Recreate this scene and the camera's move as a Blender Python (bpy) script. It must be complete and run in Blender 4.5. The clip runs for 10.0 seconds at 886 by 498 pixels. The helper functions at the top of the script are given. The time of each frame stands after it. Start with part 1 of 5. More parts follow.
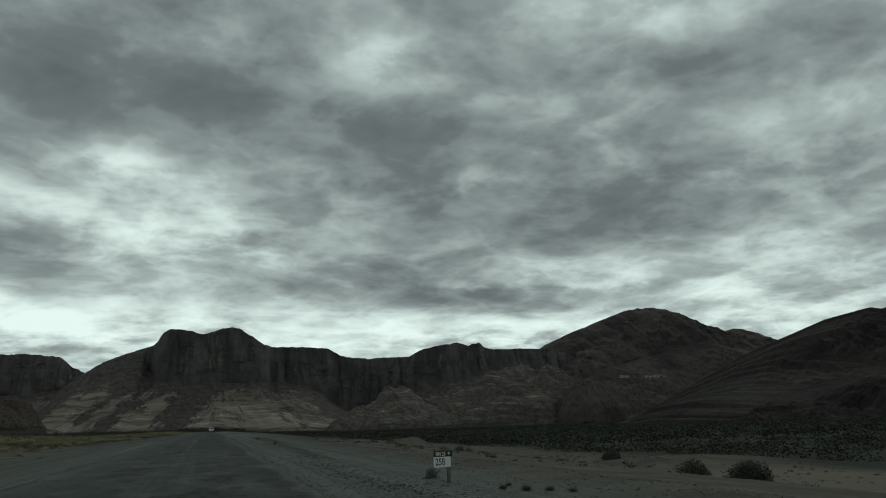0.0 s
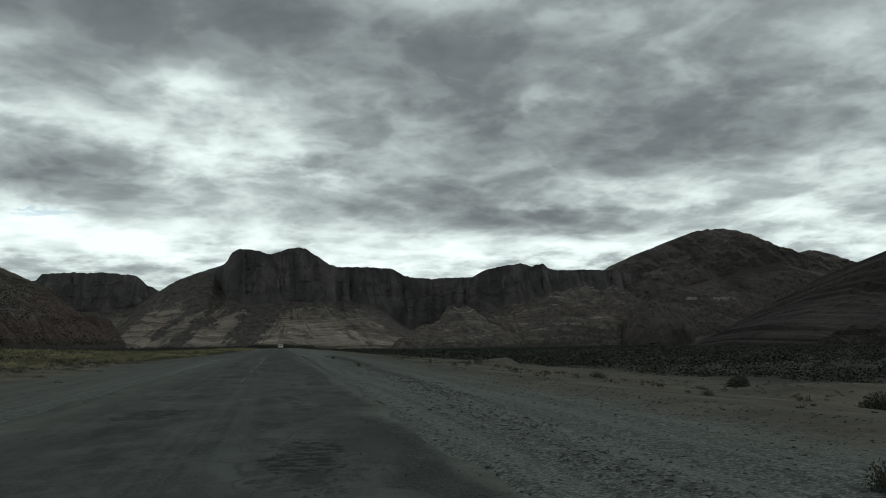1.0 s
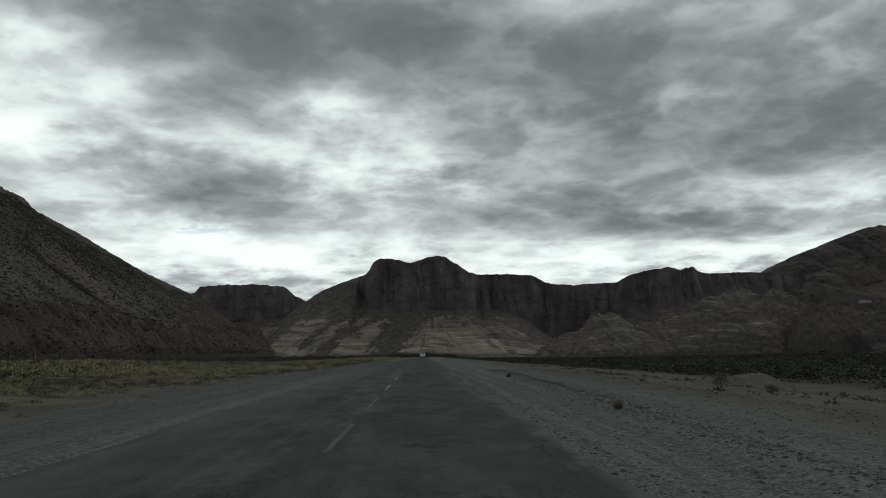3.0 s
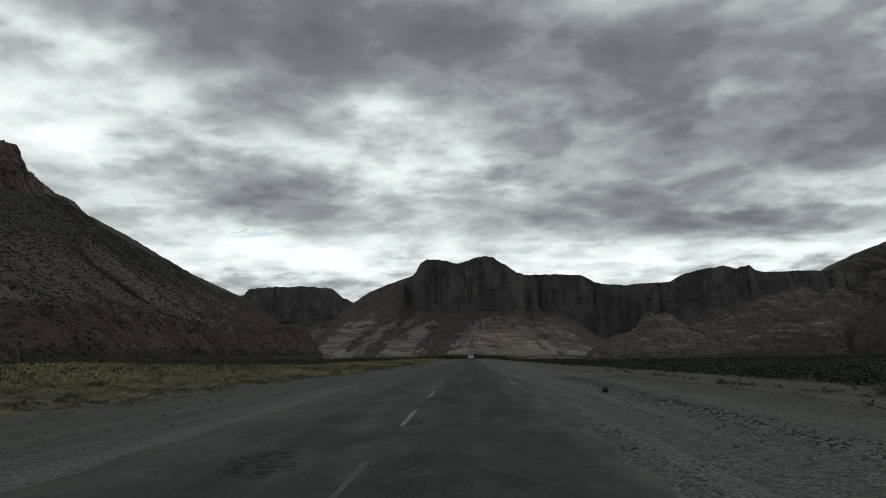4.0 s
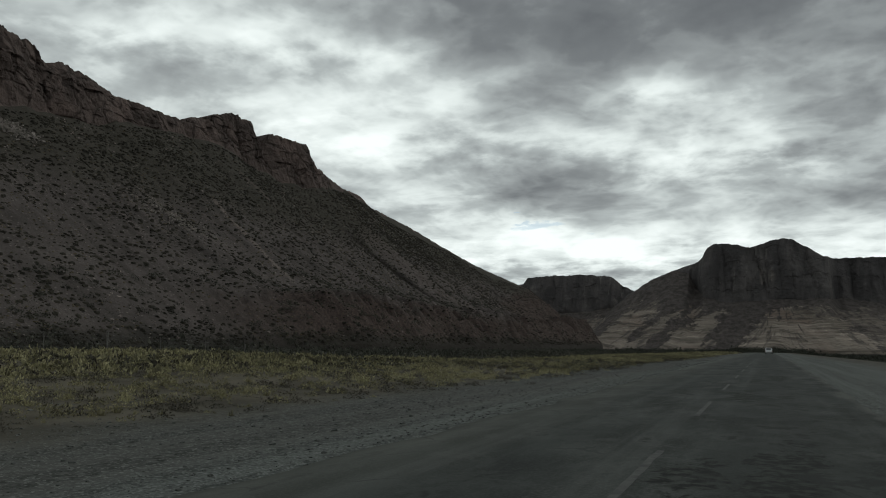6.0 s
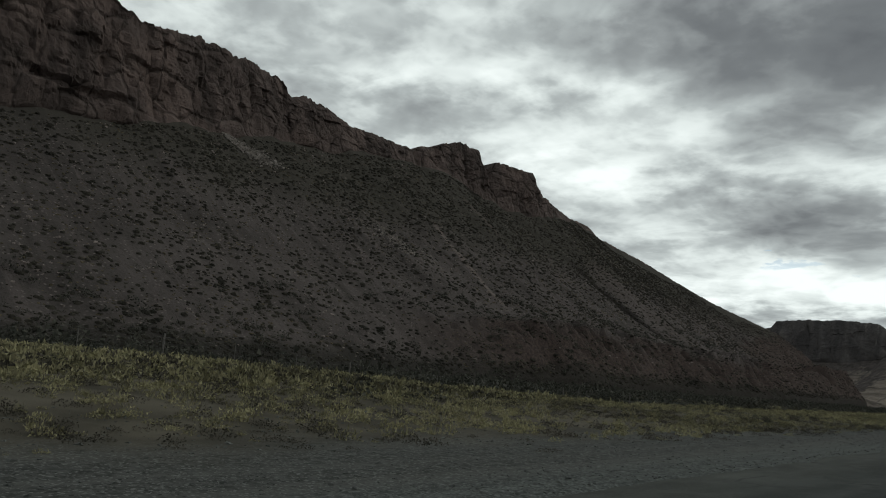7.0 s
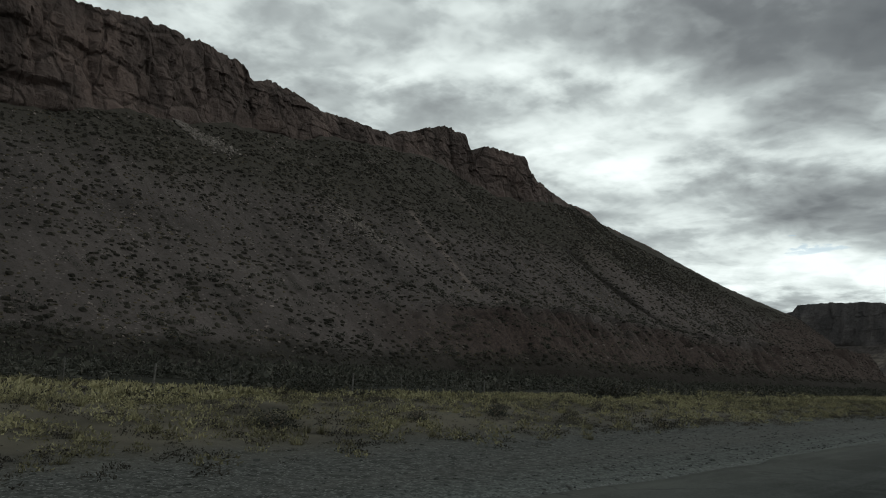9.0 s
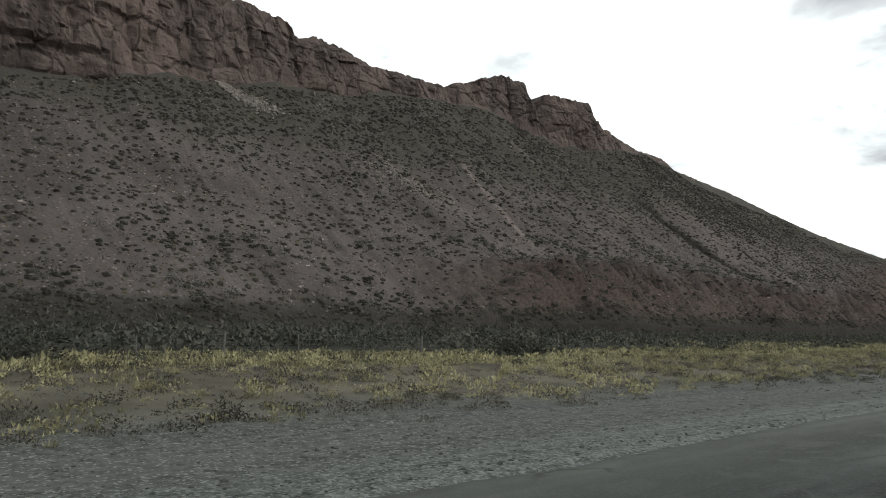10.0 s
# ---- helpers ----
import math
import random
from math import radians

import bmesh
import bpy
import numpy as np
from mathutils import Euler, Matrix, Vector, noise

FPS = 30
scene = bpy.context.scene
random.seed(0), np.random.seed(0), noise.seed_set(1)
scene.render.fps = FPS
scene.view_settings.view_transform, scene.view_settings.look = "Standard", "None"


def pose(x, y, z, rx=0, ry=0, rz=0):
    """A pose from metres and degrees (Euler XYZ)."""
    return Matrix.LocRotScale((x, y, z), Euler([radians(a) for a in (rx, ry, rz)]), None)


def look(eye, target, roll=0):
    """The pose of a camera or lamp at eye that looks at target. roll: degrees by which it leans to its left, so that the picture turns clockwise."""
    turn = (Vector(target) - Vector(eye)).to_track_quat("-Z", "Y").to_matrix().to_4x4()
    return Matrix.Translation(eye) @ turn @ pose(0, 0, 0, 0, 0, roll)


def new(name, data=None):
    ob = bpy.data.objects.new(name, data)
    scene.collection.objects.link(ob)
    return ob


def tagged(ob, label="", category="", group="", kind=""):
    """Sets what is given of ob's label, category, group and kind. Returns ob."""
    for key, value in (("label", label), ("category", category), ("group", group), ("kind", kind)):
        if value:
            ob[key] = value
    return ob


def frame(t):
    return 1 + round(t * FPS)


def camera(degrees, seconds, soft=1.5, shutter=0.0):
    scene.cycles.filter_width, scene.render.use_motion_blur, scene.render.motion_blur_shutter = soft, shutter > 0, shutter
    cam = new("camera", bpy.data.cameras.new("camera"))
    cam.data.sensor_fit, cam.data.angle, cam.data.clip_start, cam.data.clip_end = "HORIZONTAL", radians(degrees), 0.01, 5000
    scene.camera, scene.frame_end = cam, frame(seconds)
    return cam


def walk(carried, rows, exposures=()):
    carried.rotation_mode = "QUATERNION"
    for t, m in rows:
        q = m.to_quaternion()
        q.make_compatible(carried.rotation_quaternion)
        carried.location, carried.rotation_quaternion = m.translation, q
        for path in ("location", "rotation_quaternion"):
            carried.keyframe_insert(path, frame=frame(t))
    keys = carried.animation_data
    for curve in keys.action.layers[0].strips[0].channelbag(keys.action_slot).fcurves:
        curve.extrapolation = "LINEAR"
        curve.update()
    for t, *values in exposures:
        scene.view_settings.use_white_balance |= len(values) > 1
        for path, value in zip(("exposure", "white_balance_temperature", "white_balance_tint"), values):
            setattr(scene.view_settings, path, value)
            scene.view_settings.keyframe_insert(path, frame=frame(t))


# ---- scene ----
# ---- camera and path ----
EYE = 1.35
cam = camera(60.03, 10.0, soft=1.0)


def aim(y, yaw, pitch, roll):
    return pose(0, y, EYE, 90 + pitch, 0, yaw) @ pose(0, 0, 0, 0, 0, roll)


PATH = [
    (0, 0.00, -16.817, 12.580, -1.683),
    (0.2, 2.52, -15.265, 10.344, -1.355),
    (0.5, 6.33, -13.681, 7.856, -1.316),
    (1, 12.74, -12.033, 6.837, -0.974),
    (1.5, 19.22, -5.248, 7.782, -0.715),
    (2, 25.78, -2.836, 6.416, -0.951),
    (2.5, 32.42, -2.151, 7.028, -1.236),
    (3, 39.14, -1.717, 7.642, -1.093),
    (3.2, 41.85, 0.407, 7.881, -0.511),
    (4.3, 56.97, 2.401, 7.717, -1.075),
    (4.5, 59.76, 3.639, 7.308, -0.792),
    (5, 66.79, 10.971, 6.745, -0.164),
    (5.5, 73.90, 16.403, 7.014, -0.247),
    (6, 81.08, 22.769, 7.275, 0.007),
    (6.2, 83.98, 28.604, 7.447, 1.144),
    (7.3, 100.13, 41.814, 9.409, 3.793),
    (7.5, 103.11, 42.355, 9.411, 3.150),
    (8, 110.60, 40.764, 9.800, 2.191),
    (8.5, 118.18, 41.105, 9.263, 2.650),
    (9, 125.83, 42.001, 8.808, 2.484),
    (9.5, 133.56, 43.526, 6.199, 2.077),
    (10, 141.37, 47.941, 5.568, 1.048),
]
walk(cam, [(t, aim(*r)) for t, *r in PATH],
     exposures=[(0.0, -0.2, 6150, -6), (0.5, 0.03, 6200, -2), (1.0, 0.04, 6200, 0), (1.5, -0.07, 6230, 1), (2.0, -0.02, 6260, 3), (2.5, 0.0, 6300, 4), (7.0, 0.0, 6350, 5), (9.0, 0.03, 6300, 4),
                (9.4, 0.48, 6400, 8), (9.7, 0.9, 6450, 8), (10.0, 1.42, 6450, 8)])

# ---- node helpers ----


class Nodes:
    """Small shorthand for node trees."""

    def __init__(self, tree):
        self.t = tree

    def node(self, kind, **kw):
        n = self.t.nodes.new(kind)
        for k, v in kw.items():
            n.inputs[k].default_value = v
        return n

    def put(self, sock, v):
        if isinstance(v, (int, float)):
            sock.default_value = v
        elif isinstance(v, tuple):
            sock.default_value = v if len(v) == len(sock.default_value) else (*v, 1.0)
        else:
            self.t.links.new(v, sock)

    def math(self, op, a, b=0.0, c=0.0, clamp=False):
        n = self.t.nodes.new("ShaderNodeMath")
        n.operation, n.use_clamp = op, clamp
        for s, v in zip(n.inputs, (a, b, c)):
            self.put(s, v)
        return n.outputs[0]

    def vec(self, op, a, b=(0, 0, 0)):
        n = self.t.nodes.new("ShaderNodeVectorMath")
        n.operation = op
        self.put(n.inputs[0], a)
        self.put(n.inputs[1], b)
        return n.outputs[0]

    def sep(self, v):
        n = self.t.nodes.new("ShaderNodeSeparateXYZ")
        self.put(n.inputs[0], v)
        return n.outputs

    def comb(self, x, y, z):
        n = self.t.nodes.new("ShaderNodeCombineXYZ")
        for s, v in zip(n.inputs, (x, y, z)):
            self.put(s, v)
        return n.outputs[0]

    def noise(self, v, scale, detail=4.0, rough=0.55, warp=0.0):
        n = self.t.nodes.new("ShaderNodeTexNoise")
        self.put(n.inputs["Vector"], v)
        n.inputs["Scale"].default_value, n.inputs["Detail"].default_value = scale, detail
        n.inputs["Roughness"].default_value, n.inputs["Distortion"].default_value = rough, warp
        return n.outputs[0]

    def voronoi(self, v, scale, out="Distance", feature="F1"):
        n = self.t.nodes.new("ShaderNodeTexVoronoi")
        n.feature = feature
        self.put(n.inputs["Vector"], v)
        n.inputs["Scale"].default_value = scale
        return n.outputs[out]

    def smooth(self, v, a, b, lo=0.0, hi=1.0):
        n = self.t.nodes.new("ShaderNodeMapRange")
        n.interpolation_type = "SMOOTHSTEP"
        for s, x in zip(n.inputs, (v, a, b, lo, hi)):
            self.put(s, x)
        return n.outputs[0]

    def mix(self, f, a, b):
        n = self.t.nodes.new("ShaderNodeMix")
        n.data_type = "RGBA"
        self.put(n.inputs[0], f)
        self.put(n.inputs[6], a)
        self.put(n.inputs[7], b)
        return n.outputs[2]


# ---- world: broken overcast over a blue sky ----
SUN_EL, SUN_AZ = 38.0, -35.0     # degrees; azimuth left of the road's direction
world = bpy.data.worlds.new("overcast_sky")
scene.world = world
world.use_nodes = True
W = Nodes(world.node_tree)
world.node_tree.nodes.clear()
sky = W.t.nodes.new("ShaderNodeTexSky")
sky.sky_type, sky.sun_disc = "NISHITA", False
sky.sun_elevation, sky.sun_rotation = radians(SUN_EL), radians(-SUN_AZ)
way = W.t.nodes.new("ShaderNodeTexCoord").outputs["Generated"]
dx, dy, dz = W.sep(way)
up = W.math("MAXIMUM", dz, 0.0)
az = W.math("MULTIPLY", W.math("ARCTAN2", W.math("MULTIPLY", dx, -1.0), dy), 57.2958)
el = W.math("MULTIPLY", W.math("ARCSINE", dz), 57.2958)
# the cloud deck seen in perspective
dist = W.math("DIVIDE", 1.0, W.math("ADD", up, 0.19))
deck = W.comb(W.math("MULTIPLY", dx, dist), W.math("MULTIPLY", dy, dist), 0.0)
def cells(v, scale, detail, rough, smoothness):
    """Rounded cloud cells: low in the heart of a cell, high in the gaps."""
    t = W.t.nodes.new("ShaderNodeTexVoronoi")
    t.feature, t.normalize = "SMOOTH_F1", True
    W.put(t.inputs["Vector"], v)
    for key, value in (("Scale", scale), ("Detail", detail), ("Roughness", rough), ("Smoothness", smoothness)):
        t.inputs[key].default_value = value
    return t.outputs["Distance"]


drift = W.vec("MULTIPLY", W.comb(W.noise(W.vec("ADD", deck, (4.7, 1.3, 8.0)), 2.6, 3.0, 0.5), W.noise(W.vec("ADD", deck, (9.1, 6.3, 2.0)), 2.6, 3.0, 0.5), 0.0), (0.34, 0.34, 0.0))
flow = W.vec("ADD", deck, drift)
big = W.noise(W.vec("ADD", deck, (3.1, 7.7, 0.0)), 1.1, 5.0, 0.5)
mid = W.noise(W.vec("ADD", deck, (11.3, 2.9, 4.0)), 3.1, 6.0, 0.52)
fine = W.noise(W.vec("ADD", deck, (5.3, 21.9, 1.0)), 8.5, 5.0, 0.55)
heap = cells(W.vec("ADD", flow, (2.3, 5.1, 0.0)), 2.1, 2.0, 0.45, 0.9)
curl = cells(W.vec("ADD", flow, (7.9, 1.7, 0.0)), 5.0, 3.5, 0.55, 0.7)
# masses of the deck: azimuth, elevation, half widths, weight
DARK = [(4.8, 22.6, 13.9, 2.7, 1.0), (25.4, 21.3, 5.3, 1.6, 0.3), (-27.2, 15.2, 10.5, 4.2, 1.4), (-14.9, 16.0, 7.6, 2.6, 1.0),
        (-7.1, 11.3, 5.5, 1.5, 0.55), (15.8, 11.6, 5.5, 1.6, 0.35), (7.4, 11.2, 6.3, 1.1, 0.45), (-21.3, 8.8, 5.8, 1.0, 0.9),
        (51.7, 25.5, 9.0, 2.0, 0.3), (33.7, 19.4, 6.7, 1.4, 0.8), (19.5, 23.4, 8.7, 3.0, 0.5), (25.4, 13.6, 7.6, 1.1, 0.3),
        (16.1, 12.0, 5.1, 1.1, 0.15), (-29.9, 24.0, 8.0, 4.0, 0.8), (7.9, 25.5, 14.0, 3.0, 0.6), (-40.0, 23.0, 9.0, 4.0, 0.5), (-12.0, 21.5, 8.0, 3.5, 0.8)]
LIGHT = [(24.5, 15.6, 7.2, 1.9, 0.4), (24.3, 11.0, 4.2, 1.2, 0.55), (14.7, 14.9, 5.5, 1.2, 0.6), (6.9, 18.6, 2.6, 0.9, 0.7),
         (-17.8, 17.8, 5.1, 0.9, 0.5), (-0.3, 13.4, 2.3, 0.8, 0.9), (-28.7, 10.4, 5.1, 1.1, 1.1), (-10.3, 6.4, 13.9, 1.8, 1.5),
         (17.5, 7.0, 11.5, 1.8, 1.7), (-26.0, 6.6, 8.4, 1.0, 1.3), (46.1, 21.2, 4.6, 1.1, 0.9), (35.5, 22.4, 5.5, 1.3, 0.7),
         (20.0, 16.8, 9.3, 1.2, 0.35), (22.7, 9.6, 6.5, 1.6, 0.65), (29.6, 26.8, 3.2, 0.9, 0.6), (-12.4, 27.6, 3.0, 1.1, 0.7),
         (6.0, 14.6, 6.0, 1.2, 0.6), (40.0, 18.0, 14.0, 4.0, 0.8), (48.0, 26.0, 18.0, 5.0, 0.9), (27.0, 19.5, 9.0, 3.0, 0.5), (3.0, 8.0, 9.0, 1.4, 0.9), (-39.0, 9.0, 8.0, 3.0, 1.0), (31.0, 12.0, 7.0, 4.0, 0.5), (2.0, 10.0, 8.0, 2.0, 0.4)]
wob_a = W.math("MULTIPLY_ADD", W.math("SUBTRACT", big, 0.5), 9.0, W.math("MULTIPLY", W.math("SUBTRACT", mid, 0.5), 9.0))
wob_e = W.math("MULTIPLY_ADD", W.math("SUBTRACT", mid, 0.5), 3.6, W.math("MULTIPLY", W.math("SUBTRACT", fine, 0.5), 2.0))
az_w, el_w = W.math("ADD", az, wob_a), W.math("ADD", el, wob_e)
mass = 0.0
for sign_of, group in ((-1.0, DARK), (1.0, LIGHT)):
    for a0, e0, wa, we, k in group:
        qa = W.math("DIVIDE", W.math("SUBTRACT", az_w, float(a0)), float(wa))
        qe = W.math("DIVIDE", W.math("SUBTRACT", el_w, float(e0)), float(we))
        r2 = W.math("MULTIPLY_ADD", qa, qa, W.math("MULTIPLY", qe, qe))
        mass = W.math("MULTIPLY_ADD", W.math("POWER", 2.718, W.math("MULTIPLY", r2, -0.9)), sign_of * k, mass)
tone = W.math("MULTIPLY_ADD", W.math("SUBTRACT", big, 0.5), 0.40, 0.53)
tone = W.math("MULTIPLY_ADD", W.math("SUBTRACT", mid, 0.5), 0.25, tone)
tone = W.math("MULTIPLY_ADD", W.math("SUBTRACT", W.smooth(fine, 0.36, 0.64), 0.5), 0.10, tone)
tone = W.math("MULTIPLY_ADD", W.math("SUBTRACT", W.smooth(heap, 0.10, 0.46), 0.42), 0.27, tone)
tone = W.math("MULTIPLY_ADD", W.math("SUBTRACT", W.smooth(curl, 0.10, 0.46), 0.42), 0.26, tone)
tone = W.math("MULTIPLY_ADD", mass, 0.21, tone)
tone = W.math("SUBTRACT", tone, W.smooth(el, 26.0, 48.0, 0.0, 0.22))
ramp = W.t.nodes.new("ShaderNodeValToRGB")
W.put(ramp.inputs[0], tone)
while len(ramp.color_ramp.elements) < 6:
    ramp.color_ramp.elements.new(0.5)
for e, (p, c) in zip(ramp.color_ramp.elements, [(0.05, (0.135, 0.141, 0.152)), (0.28, (0.19, 0.198, 0.208)), (0.45, (0.30, 0.313, 0.32)),
                                                (0.62, (0.47, 0.495, 0.495)), (0.80, (0.78, 0.815, 0.80)), (0.98, (1.02, 1.05, 1.03))]):
    e.position, e.color = p, (*c, 1)
# thin holes low in the sky
qa = W.math("DIVIDE", W.math("SUBTRACT", az_w, 15.5), 3.4)
qe = W.math("DIVIDE", W.math("SUBTRACT", el_w, 8.9), 0.6)
hole = W.smooth(W.math("ADD", W.math("MULTIPLY_ADD", qa, qa, W.math("MULTIPLY", qe, qe)), W.math("MULTIPLY", W.math("SUBTRACT", fine, 0.5), 5.0)), 0.9, 0.2)
blue = W.mix(0.10, (0, 0, 0), sky.outputs[0])
cloudy = W.mix(W.math("MULTIPLY", hole, 0.5), ramp.outputs[0], blue)
bg = W.t.nodes.new("ShaderNodeBackground")
W.put(bg.inputs[0], cloudy)
bg.inputs[1].default_value = 1.0
W.t.links.new(bg.outputs[0], W.t.nodes.new("ShaderNodeOutputWorld").inputs[0])

sun = new("sun", bpy.data.lights.new("sun", "SUN"))
sun.data.energy, sun.data.angle, sun.data.color = 0.5, radians(30), (1.0, 0.95, 0.88)
sa, se = radians(SUN_AZ), radians(SUN_EL)
sun.matrix_world = look((0, 0, 300), (300 * math.sin(sa) * math.cos(se), -300 * math.cos(sa) * math.cos(se), 300 - 300 * math.sin(se)))

# ---- materials ----


def surface(name, make, rough=0.9, bump=0.3, depth=0.05, spec=0.3):
    """A node material. make(n, p, obj_random) gives colour and height from the place p."""
    m = bpy.data.materials.new(name)
    m.use_nodes = True
    n = Nodes(m.node_tree)
    b = m.node_tree.nodes["Principled BSDF"]
    p = n.t.nodes.new("ShaderNodeNewGeometry").outputs["Position"]
    colour, height = make(n, p)
    n.put(b.inputs["Base Color"], colour)
    b.inputs["Roughness"].default_value = rough
    b.inputs["Specular IOR Level"].default_value = spec
    if height is not None:
        bm = n.t.nodes.new("ShaderNodeBump")
        bm.inputs["Strength"].default_value, bm.inputs["Distance"].default_value = bump, depth
        n.put(bm.inputs["Height"], height)
        n.put(b.inputs["Normal"], bm.outputs[0])
    return m


def soil_look(n, p):
    """Gravelly ground: grey-green shoulders, brown dirt beyond, litter among the tussocks."""
    x, y, z = n.sep(p)
    wob = n.noise(p, 0.25, 3.0)
    xw = n.math("MULTIPLY_ADD", n.math("SUBTRACT", wob, 0.5), 4.0, x)
    grain = n.noise(p, 5.0, 7.0, 0.8)
    pebble = n.voronoi(p, 24.0)
    patch = n.noise(p, 0.35, 4.0, 0.6)
    streak = n.noise(n.vec("MULTIPLY", p, (1.3, 0.02, 1.0)), 1.0, 5.0, 0.65)
    gravel = n.mix(n.smooth(grain, 0.32, 0.70), (0.039, 0.044, 0.040), (0.148, 0.157, 0.146))
    gravel = n.mix(n.smooth(streak, 0.47, 0.56, 0.0, 0.8), gravel, n.mix(grain, (0.085, 0.092, 0.085), (0.179, 0.189, 0.178)))
    gravel = n.mix(n.smooth(pebble, 0.30, 0.10, 0.0, 0.5), gravel, (0.190, 0.203, 0.190))
    cell = n.sep(n.voronoi(p, 34.0, "Color"))[0]
    gravel = n.mix(n.smooth(cell, 0.72, 0.90, 0.0, 0.55), gravel, (0.243, 0.256, 0.243))
    gravel = n.mix(n.smooth(cell, 0.30, 0.12, 0.0, 0.6), gravel, (0.039, 0.044, 0.040))
    dirt = n.mix(n.smooth(patch, 0.32, 0.68), (0.065, 0.058, 0.047), (0.123, 0.111, 0.089))
    dirt = n.mix(n.smooth(streak, 0.46, 0.56, 0.0, 0.65), dirt, (0.069, 0.069, 0.060))
    dirt = n.mix(n.smooth(grain, 0.50, 0.75, 0.0, 0.6), dirt, (0.207, 0.200, 0.176))
    straw = n.mix(n.smooth(patch, 0.35, 0.65), (0.073, 0.067, 0.052), (0.136, 0.123, 0.094))
    brown = n.mix(n.smooth(grain, 0.35, 0.70), (0.041, 0.042, 0.038), (0.123, 0.126, 0.116))
    brown = n.mix(n.smooth(streak, 0.45, 0.58, 0.0, 0.6), brown, n.mix(grain, (0.064, 0.064, 0.057), (0.138, 0.139, 0.126)))
    brown = n.mix(n.smooth(cell, 0.84, 0.95, 0.0, 0.7), brown, (0.246, 0.249, 0.234))
    gravel = n.mix(n.smooth(x, -5.5, -7.0, 0.0, 0.85), gravel, brown)
    right = n.smooth(xw, 5.0, 9.0)
    left = n.smooth(xw, -8.5, -12.5)
    c = n.mix(right, gravel, dirt)
    c = n.mix(left, c, straw)
    # pale sand in the hollow beyond the spoil heaps
    hollow = n.math("MULTIPLY", n.math("MULTIPLY", n.smooth(xw, 24.0, 31.0), n.smooth(y, 74.0, 62.0)), n.smooth(z, -1.6, -2.6))
    c = n.mix(n.math("MULTIPLY", hollow, 0.8), c, n.mix(grain, (0.131, 0.114, 0.087), (0.194, 0.171, 0.136)))
    # darker ground under the valley scrub, beyond the fence and far ahead
    far = n.math("MAXIMUM", n.smooth(n.math("MULTIPLY_ADD", n.math("SUBTRACT", patch, 0.5), 12.0, x), 52.0, 66.0),
                 n.smooth(n.math("MULTIPLY_ADD", n.math("SUBTRACT", patch, 0.5), 8.0, x), -39.0, -46.0))
    far = n.math("MAXIMUM", far, n.smooth(y, 430.0, 520.0))
    c = n.mix(far, c, n.mix(patch, (0.026, 0.027, 0.022), (0.046, 0.047, 0.038)))
    h = n.math("MULTIPLY_ADD", n.math("SUBTRACT", 1.0, pebble), 0.9, grain)
    return c, h


